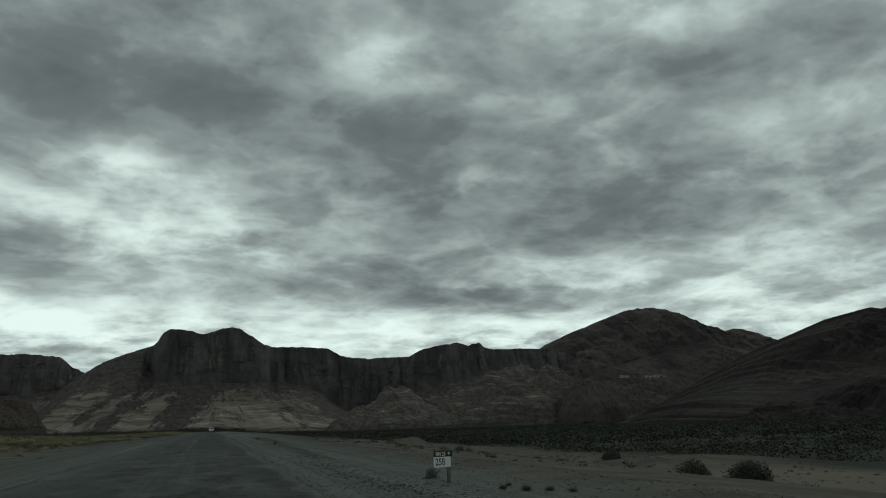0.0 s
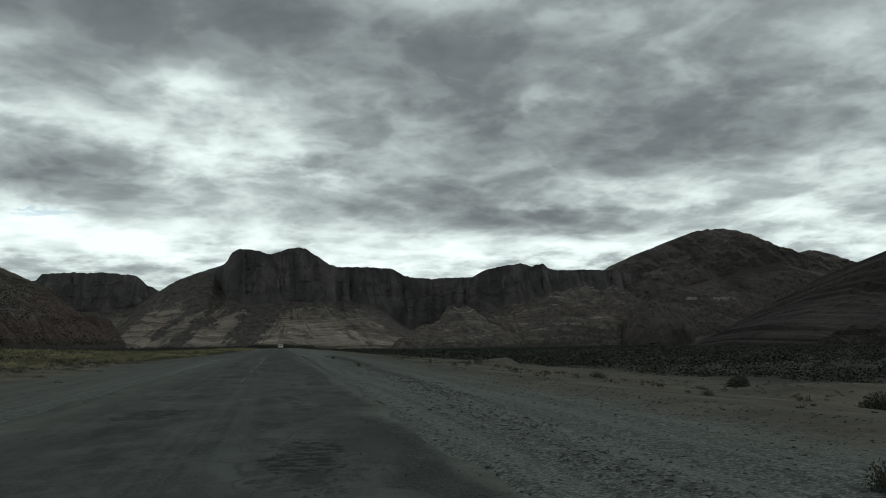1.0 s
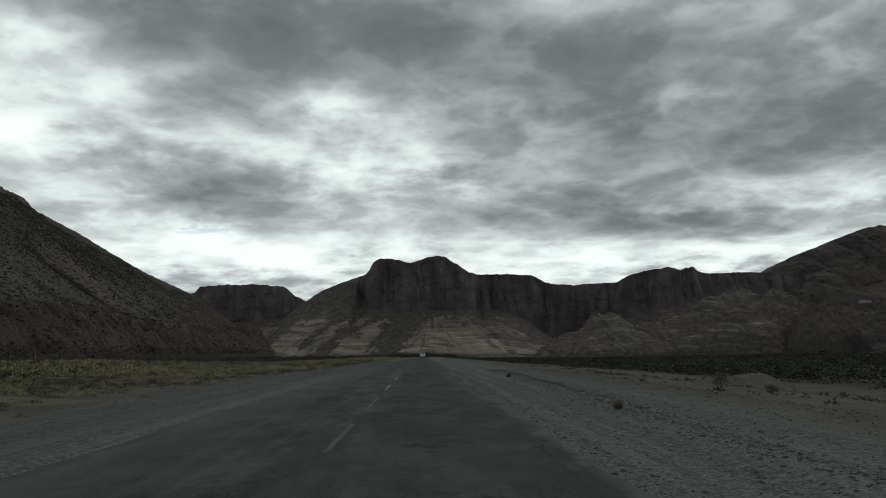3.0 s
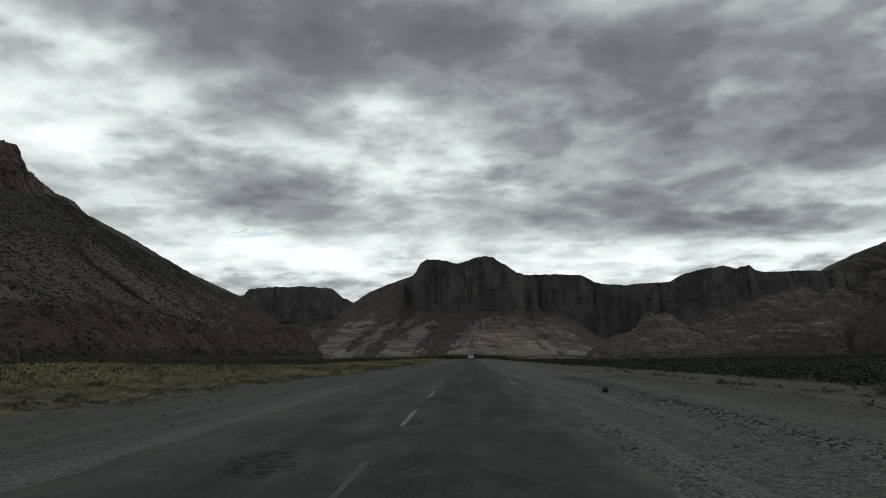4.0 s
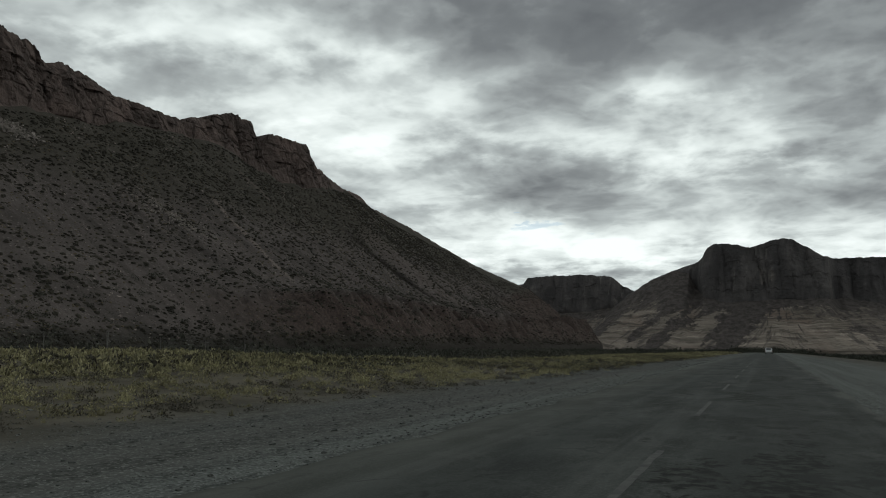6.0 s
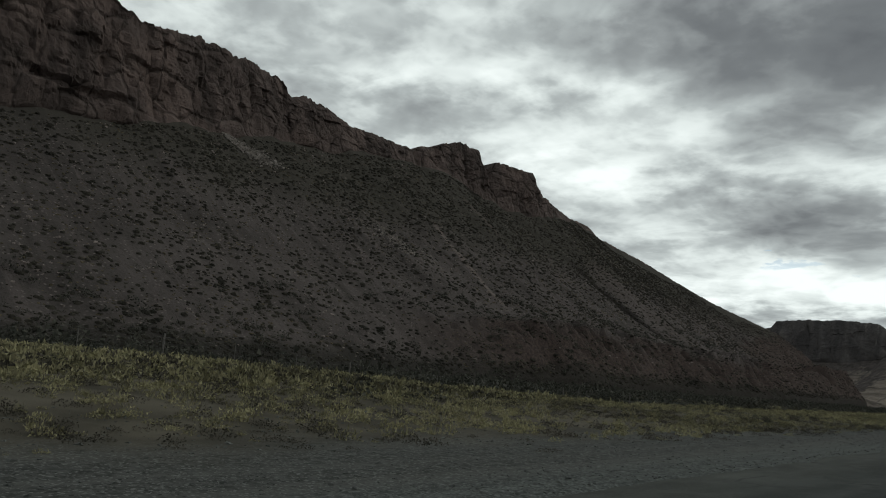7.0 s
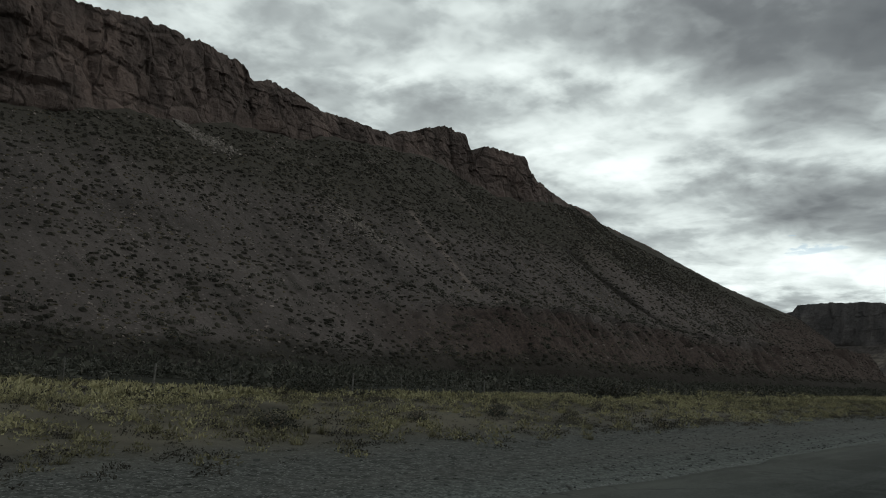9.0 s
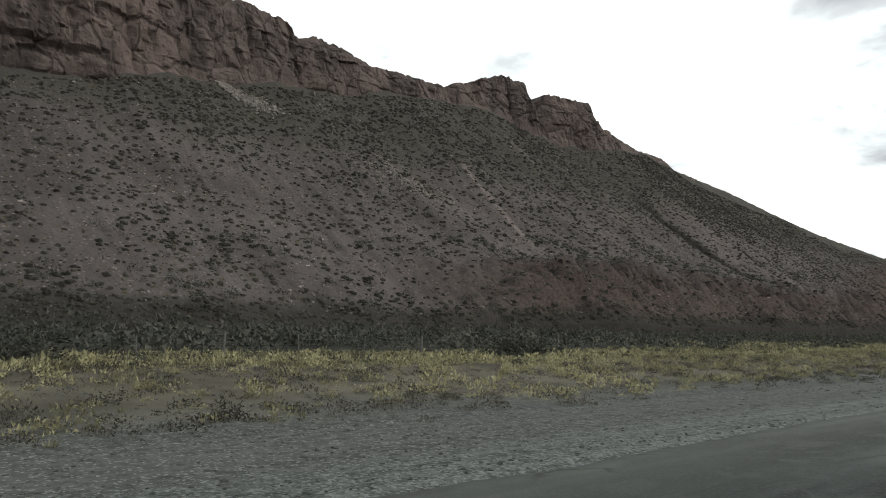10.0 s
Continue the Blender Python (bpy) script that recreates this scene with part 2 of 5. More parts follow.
def asphalt_look(n, p):
    """Old bleached asphalt with patches, worn wheel tracks and dusty streaks along the road."""
    x, y, z = n.sep(p)
    grain = n.noise(p, 26.0, 4.0, 0.75)
    blot = n.noise(n.vec("MULTIPLY", p, (1.0, 0.35, 1.0)), 0.9, 5.0, 0.65)
    long = n.noise(n.vec("MULTIPLY", p, (1.4, 0.02, 1.0)), 1.0, 4.0, 0.6)
    cross = n.noise(n.vec("MULTIPLY", p, (0.55, 0.42, 1.0)), 1.0, 5.0, 0.6, 0.5)
    c = n.mix(n.smooth(blot, 0.36, 0.66), (0.025, 0.028, 0.026), (0.068, 0.075, 0.069))
    c = n.mix(n.smooth(long, 0.46, 0.70, 0.0, 0.6), c, (0.095, 0.102, 0.095))
    ruin = n.smooth(n.math("MULTIPLY_ADD", n.math("SUBTRACT", blot, 0.5), 60.0, y), 62.0, 30.0)
    c = n.mix(n.math("MULTIPLY", ruin, n.smooth(cross, 0.54, 0.66, 0.0, 0.30)), c, (0.167, 0.178, 0.161))
    c = n.mix(n.math("MULTIPLY", ruin, n.smooth(cross, 0.44, 0.34, 0.0, 0.5)), c, (0.047, 0.051, 0.050))
    c = n.mix(n.smooth(cross, 0.60, 0.72, 0.0, 0.3), c, (0.047, 0.050, 0.047))
    c = n.mix(n.smooth(grain, 0.42, 0.75, 0.0, 0.4), c, (0.167, 0.176, 0.161))
    # tarred joint between the two paved strips
    seam = n.math("ABSOLUTE", n.math("MULTIPLY_ADD", n.math("SUBTRACT", blot, 0.5), 0.3, n.math("SUBTRACT", x, 0.35)))
    c = n.mix(n.math("MULTIPLY", n.smooth(seam, 0.20, 0.05), n.smooth(y, 48.0, 66.0, 0.0, 0.6)), c, (0.058, 0.061, 0.059))
    # worn-out holes and repairs
    pit = n.noise(n.vec("MULTIPLY", p, (1.1, 0.75, 1.0)), 1.0, 6.0, 0.68, 0.4)
    row = n.smooth(n.math("ABSOLUTE", n.math("SUBTRACT", x, 0.45)), 0.9, 0.15, 0.0, 0.10)
    hole = n.smooth(n.math("ADD", pit, row), 0.62, 0.70)
    c = n.mix(n.smooth(n.math("ADD", pit, row), 0.53, 0.60, 0.0, 0.35), c, (0.109, 0.116, 0.107))
    c = n.mix(n.math("MULTIPLY", hole, 0.6), c, (0.013, 0.013, 0.013))
    fix = n.noise(n.vec("ADD", n.vec("MULTIPLY", p, (0.5, 0.16, 1.0)), (9.0, 3.0, 0.0)), 1.0, 4.0, 0.55)
    c = n.mix(n.smooth(fix, 0.50, 0.58, 0.0, 0.4), c, (0.044, 0.050, 0.047))
    pits = None
    for hx, hy0, rx, ry in ((-0.85, 86.5, 0.42, 4.6), (-0.9, 77.4, 0.36, 1.9), (0.2, 88.0, 0.45, 4.8), (0.0, 79.0, 0.35, 0.35), (0.5, 70.5, 0.5, 1.6), (-2.6, 63.0, 0.5, 1.2), (0.3, 22.0, 0.45, 2.2), (-0.3, 17.0, 0.8, 1.4), (-2.4, 29.0, 0.7, 1.3), (-1.9, 46.0, 0.6, 0.8), (0.0, 50.5, 0.35, 0.4), (-0.6, 104.0, 0.4, 2.6), (0.3, 118.0, 0.5, 3.0)):
        qx = n.math("DIVIDE", n.math("SUBTRACT", x, hx), rx)
        qy = n.math("DIVIDE", n.math("SUBTRACT", y, hy0), ry)
        far_in = n.math("MULTIPLY_ADD", qx, qx, n.math("MULTIPLY", qy, qy))
        far_in = n.math("MULTIPLY_ADD", n.math("SUBTRACT", pit, 0.5), 7.0, far_in)
        spot = n.smooth(far_in, 1.0, 0.55)
        pits = spot if pits is None else n.math("MAXIMUM", pits, spot)
        c = n.mix(n.math("MULTIPLY", spot, 0.9), c, n.mix(n.smooth(n.noise(p, 5.0, 3.0, 0.6), 0.42, 0.62), (0.016, 0.018, 0.016), (0.063, 0.068, 0.061)))
    # darker lane, dust towards the left edge
    lane = n.math("MULTIPLY_ADD", n.math("SUBTRACT", blot, 0.5), 1.2, x)
    c = n.mix(n.math("MULTIPLY", n.math("MULTIPLY", n.smooth(lane, -0.9, -0.4), n.smooth(lane, 1.4, 0.9)), n.smooth(y, 40.0, 55.0, 0.0, 0.35)), c, (0.036, 0.040, 0.037))
    c = n.mix(n.smooth(lane, -2.9, -4.6, 0.0, 0.35), c, (0.123, 0.128, 0.112))
    edge = n.math("ABSOLUTE", n.math("ADD", x, 1.45))
    edge = n.math("MULTIPLY_ADD", n.math("SUBTRACT", blot, 0.5), 1.6, edge)
    c = n.mix(n.smooth(edge, 3.1, 3.6, 0.0, 0.5), c, (0.131, 0.135, 0.119))
    crack = n.voronoi(n.vec("ADD", p, n.comb(blot, long, 0.0)), 0.55, "Distance", "DISTANCE_TO_EDGE")
    c = n.mix(n.math("MULTIPLY", n.smooth(crack, 0.02, 0.005, 0.0, 0.7), n.smooth(blot, 0.5, 0.6)), c, (0.047, 0.050, 0.047))
    return c, n.math("MULTIPLY_ADD", n.math("SUBTRACT", n.math("MULTIPLY", ruin, cross), pits), 1.0, n.math("MULTIPLY_ADD", blot, 0.8, grain))


def talus_look(n, p):
    """Brown-grey scree with paler rills that run down the slope."""
    x, y, z = n.sep(p)
    grain = n.noise(p, 1.0, 6.0, 0.72)
    patch = n.noise(p, 0.030, 5.0, 0.6)
    rill = n.noise(n.vec("MULTIPLY", p, (0.014, 0.19, 0.018)), 1.0, 5.0, 0.62, 0.4)
    c = n.mix(n.smooth(patch, 0.32, 0.68), (0.070, 0.061, 0.056), (0.114, 0.099, 0.091))
    c = n.mix(n.smooth(rill, 0.53, 0.70, 0.0, 0.55), c, (0.147, 0.124, 0.114))
    c = n.mix(n.smooth(rill, 0.46, 0.32, 0.0, 0.5), c, (0.048, 0.041, 0.037))
    c = n.mix(n.smooth(grain, 0.48, 0.66, 0.0, 0.45), c, (0.042, 0.036, 0.033))
    stone = n.sep(n.voronoi(p, 0.85, "Color"))[0]
    c = n.mix(n.math("MULTIPLY", n.smooth(n.voronoi(p, 0.85), 0.36, 0.16, 0.0, 0.8), n.smooth(stone, 0.55, 0.75)), c, (0.197, 0.171, 0.157))
    zw = n.math("MULTIPLY_ADD", n.math("SUBTRACT", patch, 0.5), 40.0, z)
    c = n.mix(n.smooth(zw, 54.0, 78.0, 0.0, 0.8), c, n.mix(grain, (0.040, 0.038, 0.030), (0.074, 0.067, 0.053)))
    zr = n.math("SUBTRACT", n.math("MULTIPLY_ADD", n.math("SUBTRACT", patch, 0.5), 26.0, z), n.math("MULTIPLY", n.math("MAXIMUM", n.math("SUBTRACT", y, 560.0), 0.0), 0.11))
    red = n.math("MULTIPLY", n.smooth(zr, 25.0, 15.0), n.smooth(y, 260.0, 320.0))
    c = n.mix(n.math("MULTIPLY", red, 0.8), c, n.mix(n.smooth(grain, 0.35, 0.65), (0.039, 0.029, 0.025), (0.100, 0.071, 0.061)))
    # darker over the lowest metres, towards the foot of the slope
    low_dark = n.smooth(n.math("MULTIPLY_ADD", n.math("SUBTRACT", patch, 0.5), 10.0, z), 8.0, 3.0, 0.0, 0.8)
    c = n.mix(low_dark, c, (0.027, 0.026, 0.021))
    # old slide tracks
    for x0, x1, y0, lean, k in ((-232.0, -180.0, 362.0, -0.29, 0.75), (-230.0, -205.0, 319.0, 0.28, 0.5), (-262.0, -238.0, 420.0, 0.0, 0.3)):
        way_off = n.math("ABSOLUTE", n.math("SUBTRACT", n.math("SUBTRACT", y, y0), n.math("MULTIPLY", n.math("SUBTRACT", x, x0), lean)))
        way_off = n.math("MULTIPLY_ADD", n.math("SUBTRACT", grain, 0.5), 5.0, way_off)
        on = n.math("MULTIPLY", n.smooth(way_off, 2.2, 0.6), n.math("MULTIPLY", n.smooth(x, x0 - 6.0, x0 + 3.0), n.smooth(x, x1 + 6.0, x1 - 6.0)))
        c = n.mix(n.math("MULTIPLY", on, k), c, (0.197, 0.162, 0.143))
    # colour darker along the bed of the gully, paler on its far flank
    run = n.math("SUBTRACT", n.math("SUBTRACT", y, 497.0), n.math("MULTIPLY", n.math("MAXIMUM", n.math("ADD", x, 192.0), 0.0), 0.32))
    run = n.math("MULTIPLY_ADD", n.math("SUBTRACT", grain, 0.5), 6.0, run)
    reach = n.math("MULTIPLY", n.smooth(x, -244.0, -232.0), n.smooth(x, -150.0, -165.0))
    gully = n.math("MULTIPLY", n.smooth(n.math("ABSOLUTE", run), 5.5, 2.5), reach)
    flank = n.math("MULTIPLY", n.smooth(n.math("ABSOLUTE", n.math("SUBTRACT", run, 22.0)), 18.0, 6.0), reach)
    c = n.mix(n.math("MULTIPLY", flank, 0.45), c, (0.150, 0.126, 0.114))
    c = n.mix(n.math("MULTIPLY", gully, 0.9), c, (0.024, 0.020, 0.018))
    return c, grain


def cliff_look(n, p):
    """Brown volcanic rock: pinkish weathered sheets, dark stains and joints."""
    joint = n.noise(n.vec("MULTIPLY", p, (0.08, 0.09, 0.040)), 1.0, 6.0, 0.62, 0.6)
    sheet = n.noise(n.vec("MULTIPLY", p, (0.043, 0.043, 0.030)), 1.0, 5.0, 0.6)
    grain = n.noise(p, 0.7, 6.0, 0.7)
    split = n.voronoi(n.vec("MULTIPLY", n.vec("ADD", p, n.comb(0.0, n.math("MULTIPLY", sheet, 14.0), n.math("MULTIPLY", grain, 2.0))), (0.06, 0.08, 0.055)), 1.0, "Distance", "DISTANCE_TO_EDGE")
    c = n.mix(n.smooth(joint, 0.36, 0.64), (0.070, 0.054, 0.048), (0.139, 0.106, 0.094))
    c = n.mix(n.smooth(sheet, 0.45, 0.64, 0.0, 0.65), c, (0.185, 0.135, 0.117))
    c = n.mix(n.smooth(grain, 0.48, 0.70, 0.0, 0.5), c, (0.063, 0.050, 0.044))
    c = n.mix(n.smooth(split, 0.03, 0.005, 0.0, 0.5), c, (0.033, 0.027, 0.023))
    return c, n.math("MULTIPLY_ADD", joint, 1.5, n.math("ADD", grain, n.smooth(split, 0.0, 0.08)))


def basalt_look(n, p):
    """Dark cliffs of the far range: soft vertical stains and a few pale scars."""
    x, y, z = n.sep(p)
    joint = n.noise(n.vec("MULTIPLY", p, (0.05, 0.03, 0.012)), 1.0, 5.0, 0.6, 0.5)
    sheet = n.noise(n.vec("MULTIPLY", p, (0.014, 0.014, 0.012)), 1.0, 5.0, 0.6)
    drip = n.noise(n.vec("MULTIPLY", p, (0.11, 0.04, 0.016)), 1.0, 5.0, 0.62, 0.4)
    c = n.mix(n.smooth(joint, 0.38, 0.64), (0.068, 0.063, 0.062), (0.128, 0.117, 0.112))
    c = n.mix(n.smooth(sheet, 0.36, 0.62, 0.5, 0.0), c, (0.072, 0.067, 0.067))
    c = n.mix(n.math("MULTIPLY", n.smooth(drip, 0.55, 0.68), n.smooth(sheet, 0.50, 0.62, 0.0, 0.7)), c, (0.22, 0.20, 0.185))
    # pale scar on the bold front of the mesa
    scar = n.math("ADD", n.math("POWER", n.math("DIVIDE", n.math("ADD", x, 2.0), 20.0), 2.0), n.math("POWER", n.math("DIVIDE", n.math("SUBTRACT", z, 108.0), 16.0), 2.0))
    c = n.mix(n.math("MULTIPLY", n.smooth(scar, 1.1, 0.2), n.smooth(drip, 0.46, 0.60, 0.0, 0.75)), c, (0.24, 0.215, 0.195))
    return c, n.math("MULTIPLY_ADD", joint, 1.4, n.noise(p, 0.2, 5.0, 0.62))


# pale beds that crop out of the scree: foot (place, half width, height), top (place, half width, height), weight
BEDS = [(50, 86, 0, 45, 40, 54, 1.0), (165, 26, 2, 122, 24, 50, 0.55), (-104, 28, 4, -80, 21, 54, 0.95), (-170, 13, 10, -118, 8, 60, 0.75),
        (-212, 30, 14, -176, 20, 64, 0.9), (172, 34, 0, 186, 10, 16, 0.9), (-300, 40, 8, -270, 20, 50, 0.6), (430, 60, 4, 430, 26, 52, 0.6)]


def bedded(beds, pale, rust, dim, shine=1.5):
    """Pale cream and pink beds, streaked by dark scree that slid down over them."""
    def make(n, p):
        x, y, z = n.sep(p)
        wob = n.noise(p, 0.012, 4.0, 0.5)
        level = n.math("MULTIPLY_ADD", wob, 34.0, n.math("MULTIPLY_ADD", x, 0.02, z))
        bed = n.noise(n.comb(n.math("MULTIPLY", x, 0.004), 0.0, n.math("MULTIPLY", level, 0.11)), 1.0, 4.0, 0.62)
        seam = n.noise(n.comb(n.math("MULTIPLY", x, 0.014), 3.0, n.math("MULTIPLY", level, 0.24)), 1.0, 4.0, 0.62)
        grain = n.noise(p, 0.13, 6.0, 0.72)
        lobe = n.noise(p, 0.035, 4.0, 0.6)
        side = n.smooth(x, -20.0, 60.0, 1.0, -1.0)
        slid = n.math("SUBTRACT", x, n.math("MULTIPLY", n.math("MULTIPLY", side, z), 0.95))
        streak = n.noise(n.comb(n.math("MULTIPLY", slid, 0.055), n.math("MULTIPLY", y, 0.010), n.math("MULTIPLY", z, 0.022)), 1.0, 5.0, 0.62, 0.3)
        rock = n.mix(n.smooth(bed, 0.36, 0.60), tuple(v * 0.5 for v in pale), pale)
        rock = n.mix(n.smooth(wob, 0.50, 0.62, 0.0, 0.6), rock, rust)
        rock = n.mix(n.smooth(seam, 0.54, 0.60, 0.0, 0.75), rock, tuple(v * 0.3 for v in pale))
        rock = n.mix(n.smooth(seam, 0.43, 0.36, 0.0, 0.7), rock, tuple(min(1.0, v * shine) for v in pale))
        rubble = n.mix(n.smooth(grain, 0.36, 0.64), tuple(v * 0.7 for v in dim), tuple(v * 1.35 for v in dim))
        ragged = n.math("MULTIPLY_ADD", n.math("SUBTRACT", streak, 0.5), 70.0, n.math("MULTIPLY", n.math("SUBTRACT", grain, 0.5), 40.0))
        ragged = n.math("MULTIPLY_ADD", n.math("SUBTRACT", lobe, 0.5), 60.0, ragged)
        if beds:
            bare = 0.0
            for x0, w0, z0, x1, w1, z1, k in beds:
                f = n.math("DIVIDE", n.math("SUBTRACT", z, float(z0)), float(z1 - z0))
                half = n.math("MULTIPLY_ADD", f, float(w1 - w0), float(w0))
                off = n.math("ABSOLUTE", n.math("SUBTRACT", x, n.math("MULTIPLY_ADD", f, float(x1 - x0), float(x0))))
                room = n.math("MINIMUM", n.math("SUBTRACT", half, off), n.math("MULTIPLY", n.math("SUBTRACT", 1.0, f), float(z1 - z0)))
                bare = n.math("MAXIMUM", bare, n.smooth(n.math("ADD", room, ragged), -4.0, 6.0, 0.0, float(k)))
        else:
            bare = n.smooth(ragged, -9.0, 9.0, 0.1, 0.9)
        bare = n.math("MULTIPLY", bare, n.smooth(streak, 0.64, 0.55, 0.2, 1.0))
        return n.mix(bare, rubble, rock), n.math("MULTIPLY_ADD", bed, 1.2, n.math("ADD", seam, grain))
    return make


def stony_look(k, snips=()):
    def make(n, p):
        """Dark stony slopes with gullies, scrub specks and a few pale outcrops."""
        x, y, z = n.sep(p)
        grain = n.noise(p, 0.12, 6.0, 0.72)
        patch = n.noise(p, 0.010, 5.0, 0.6)
        rill = n.noise(n.vec("MULTIPLY", p, (0.030, 0.008, 0.006)), 1.0, 5.0, 0.62, 0.6)
        pale = n.noise(n.vec("MULTIPLY", p, (0.009, 0.009, 0.022)), 1.0, 6.0, 0.6)
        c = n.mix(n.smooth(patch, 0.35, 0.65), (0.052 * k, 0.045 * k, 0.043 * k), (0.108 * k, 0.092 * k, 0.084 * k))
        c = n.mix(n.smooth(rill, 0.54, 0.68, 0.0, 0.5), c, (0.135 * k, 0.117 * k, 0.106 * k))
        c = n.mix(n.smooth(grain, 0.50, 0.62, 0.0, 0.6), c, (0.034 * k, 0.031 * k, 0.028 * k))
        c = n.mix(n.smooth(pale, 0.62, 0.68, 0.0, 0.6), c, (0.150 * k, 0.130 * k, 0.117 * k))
        for x0, z0, wx, wz in snips:
            q = n.math("ADD", n.math("POWER", n.math("DIVIDE", n.math("SUBTRACT", x, float(x0)), float(wx)), 2.0), n.math("POWER", n.math("DIVIDE", n.math("SUBTRACT", z, float(z0)), float(wz)), 2.0))
            c = n.mix(n.smooth(n.math("MULTIPLY_ADD", n.math("SUBTRACT", grain, 0.5), 9.0, q), 1.0, 0.1, 0.0, 0.75), c, (0.30, 0.275, 0.255))
        return c, n.math("ADD", grain, rill)
    return make


def scrub_look(a, b):
    def make(n, p):
        r = n.t.nodes.new("ShaderNodeNewGeometry").outputs["Random Per Island"]
        g = n.math("ADD", n.noise(p, 0.06, 3.0), n.noise(p, 1.2, 2.0))
        return n.mix(n.smooth(n.math("MULTIPLY_ADD", n.math("SUBTRACT", g, 1.0), 1.6, n.math("MULTIPLY_ADD", r, 0.5, 0.25)), 0.05, 0.95), a, b), None
    return make


def plain_look(a, b, scale):
    def make(n, p):
        g = n.noise(p, scale, 5.0, 0.65)
        return n.mix(n.smooth(g, 0.3, 0.7), a, b), g
    return make


M_SOIL = surface("gravel_and_dirt", soil_look, 0.95, 0.3, 0.02, 0.05)
M_ASPHALT = surface("old_asphalt", asphalt_look, 0.92, 0.35, 0.012, 0.08)
M_TALUS = surface("scree", talus_look, 0.95, 0.8, 0.6, 0.15)
M_CLIFF = surface("brown_cliff_rock", cliff_look, 0.9, 0.9, 1.2, 0.2)
M_BASALT = surface("dark_cliff_rock", basalt_look, 0.92, 0.9, 4.0, 0.15)
M_APRON = surface("pale_bedded_rock", bedded(BEDS, (0.30, 0.258, 0.215), (0.235, 0.172, 0.140), (0.088, 0.077, 0.071)), 0.95, 0.7, 3.0, 0.15)
M_BEDDED = surface("banded_rock", bedded((), (0.205, 0.180, 0.158), (0.170, 0.132, 0.112), (0.092, 0.080, 0.074), 2.0), 0.95, 0.7, 3.0, 0.15)
M_SPUR = surface("brown_stony_slope", stony_look(1.1), 0.95, 0.9, 5.0, 0.15)
M_DARKHILL = surface("dark_stony_slope", stony_look(1.0, ((630, 78, 13, 4), (728, 70, 9, 3.5), (772, 68, 15, 4))), 0.95, 0.9, 5.0, 0.15)
# the mountain's slope colours scaled down to 0.42 for the ridge
M_RIDGE = surface("darkened_ridge_slope", stony_look(0.42), 0.95, 0.9, 4.0, 0.15)
M_TUFT = surface("dry_tussock_grass", scrub_look((0.100, 0.092, 0.056), (0.390, 0.360, 0.200)), 0.8, 0, 0, 0.2)
M_BUSH = surface("grey_green_scrub", scrub_look((0.030, 0.034, 0.026), (0.062, 0.064, 0.048)), 0.85, 0, 0, 0.2)
M_HILLSCRUB = surface("dark_hill_scrub", scrub_look((0.022, 0.021, 0.017), (0.064, 0.058, 0.046)), 0.9, 0, 0, 0.1)
M_OLIVE = surface("olive_dry_grass", scrub_look((0.058, 0.049, 0.033), (0.135, 0.113, 0.074)), 0.9, 0, 0, 0.1)
M_BOULDER = surface("brown_boulders", scrub_look((0.11, 0.093, 0.084), (0.30, 0.255, 0.23)), 0.95, 0, 0, 0.1)
M_SAGE = surface("grey_sage_leaves", scrub_look((0.042, 0.046, 0.036), (0.095, 0.098, 0.078)), 0.85, 0, 0, 0.2)
M_GREYSCRUB = surface("grey_scrub", scrub_look((0.036, 0.033, 0.027), (0.118, 0.108, 0.086)), 0.9, 0, 0, 0.1)
M_THICKET = surface("grey_thicket_leaves", scrub_look((0.036, 0.038, 0.030), (0.092, 0.090, 0.072)), 0.85, 0, 0, 0.2)
M_BROWNBUSH = surface("brown_scrub", scrub_look((0.022, 0.021, 0.017), (0.058, 0.053, 0.040)), 0.85, 0, 0, 0.2)
M_STONE = surface("loose_stones", scrub_look((0.054, 0.057, 0.052), (0.150, 0.154, 0.141)), 0.9, 0, 0, 0.25)
M_PAINT = surface("worn_road_paint", plain_look((0.06, 0.062, 0.058), (0.30, 0.30, 0.28), 14.0), 0.8, 0.2, 0.004)
M_FAINT = surface("faded_road_paint", plain_look((0.036, 0.039, 0.036), (0.100, 0.102, 0.095), 3.0), 0.8, 0.2, 0.004)
M_PALE = surface("pale_rock", plain_look((0.13, 0.115, 0.10), (0.27, 0.24, 0.215), 0.5), 0.95, 0, 0)
M_DRY = surface("bleached_dry_grass", scrub_look((0.06, 0.052, 0.036), (0.15, 0.128, 0.085)), 0.85, 0, 0, 0.2)
M_GREYWOOD = surface("grey_weathered_wood", plain_look((0.07, 0.067, 0.060), (0.17, 0.162, 0.148), 9.0), 0.9, 0.4, 0.004)
M_WOOD = surface("weathered_post_wood", plain_look((0.11, 0.085, 0.062), (0.24, 0.20, 0.15), 9.0), 0.9, 0.4, 0.004)
M_WHITE = surface("white_enamel", plain_look((0.66, 0.67, 0.65), (0.78, 0.79, 0.77), 5.0), 0.5, 0.05, 0.002)
M_BLACK = surface("black_enamel", plain_look((0.015, 0.015, 0.016), (0.03, 0.03, 0.03), 6.0), 0.5, 0.05, 0.002)
M_GLASS = surface("dark_tinted_glass", plain_look((0.012, 0.014, 0.015), (0.02, 0.022, 0.024), 2.0), 0.1, 0, 0, 0.5)
M_CARPAINT = surface("white_car_paint", plain_look((0.66, 0.67, 0.68), (0.72, 0.72, 0.72), 2.0), 0.35, 0, 0, 0.5)
M_RUBBER = surface("tyre_rubber", plain_look((0.018, 0.018, 0.018), (0.03, 0.03, 0.03), 9.0), 0.9, 0.1, 0.003)
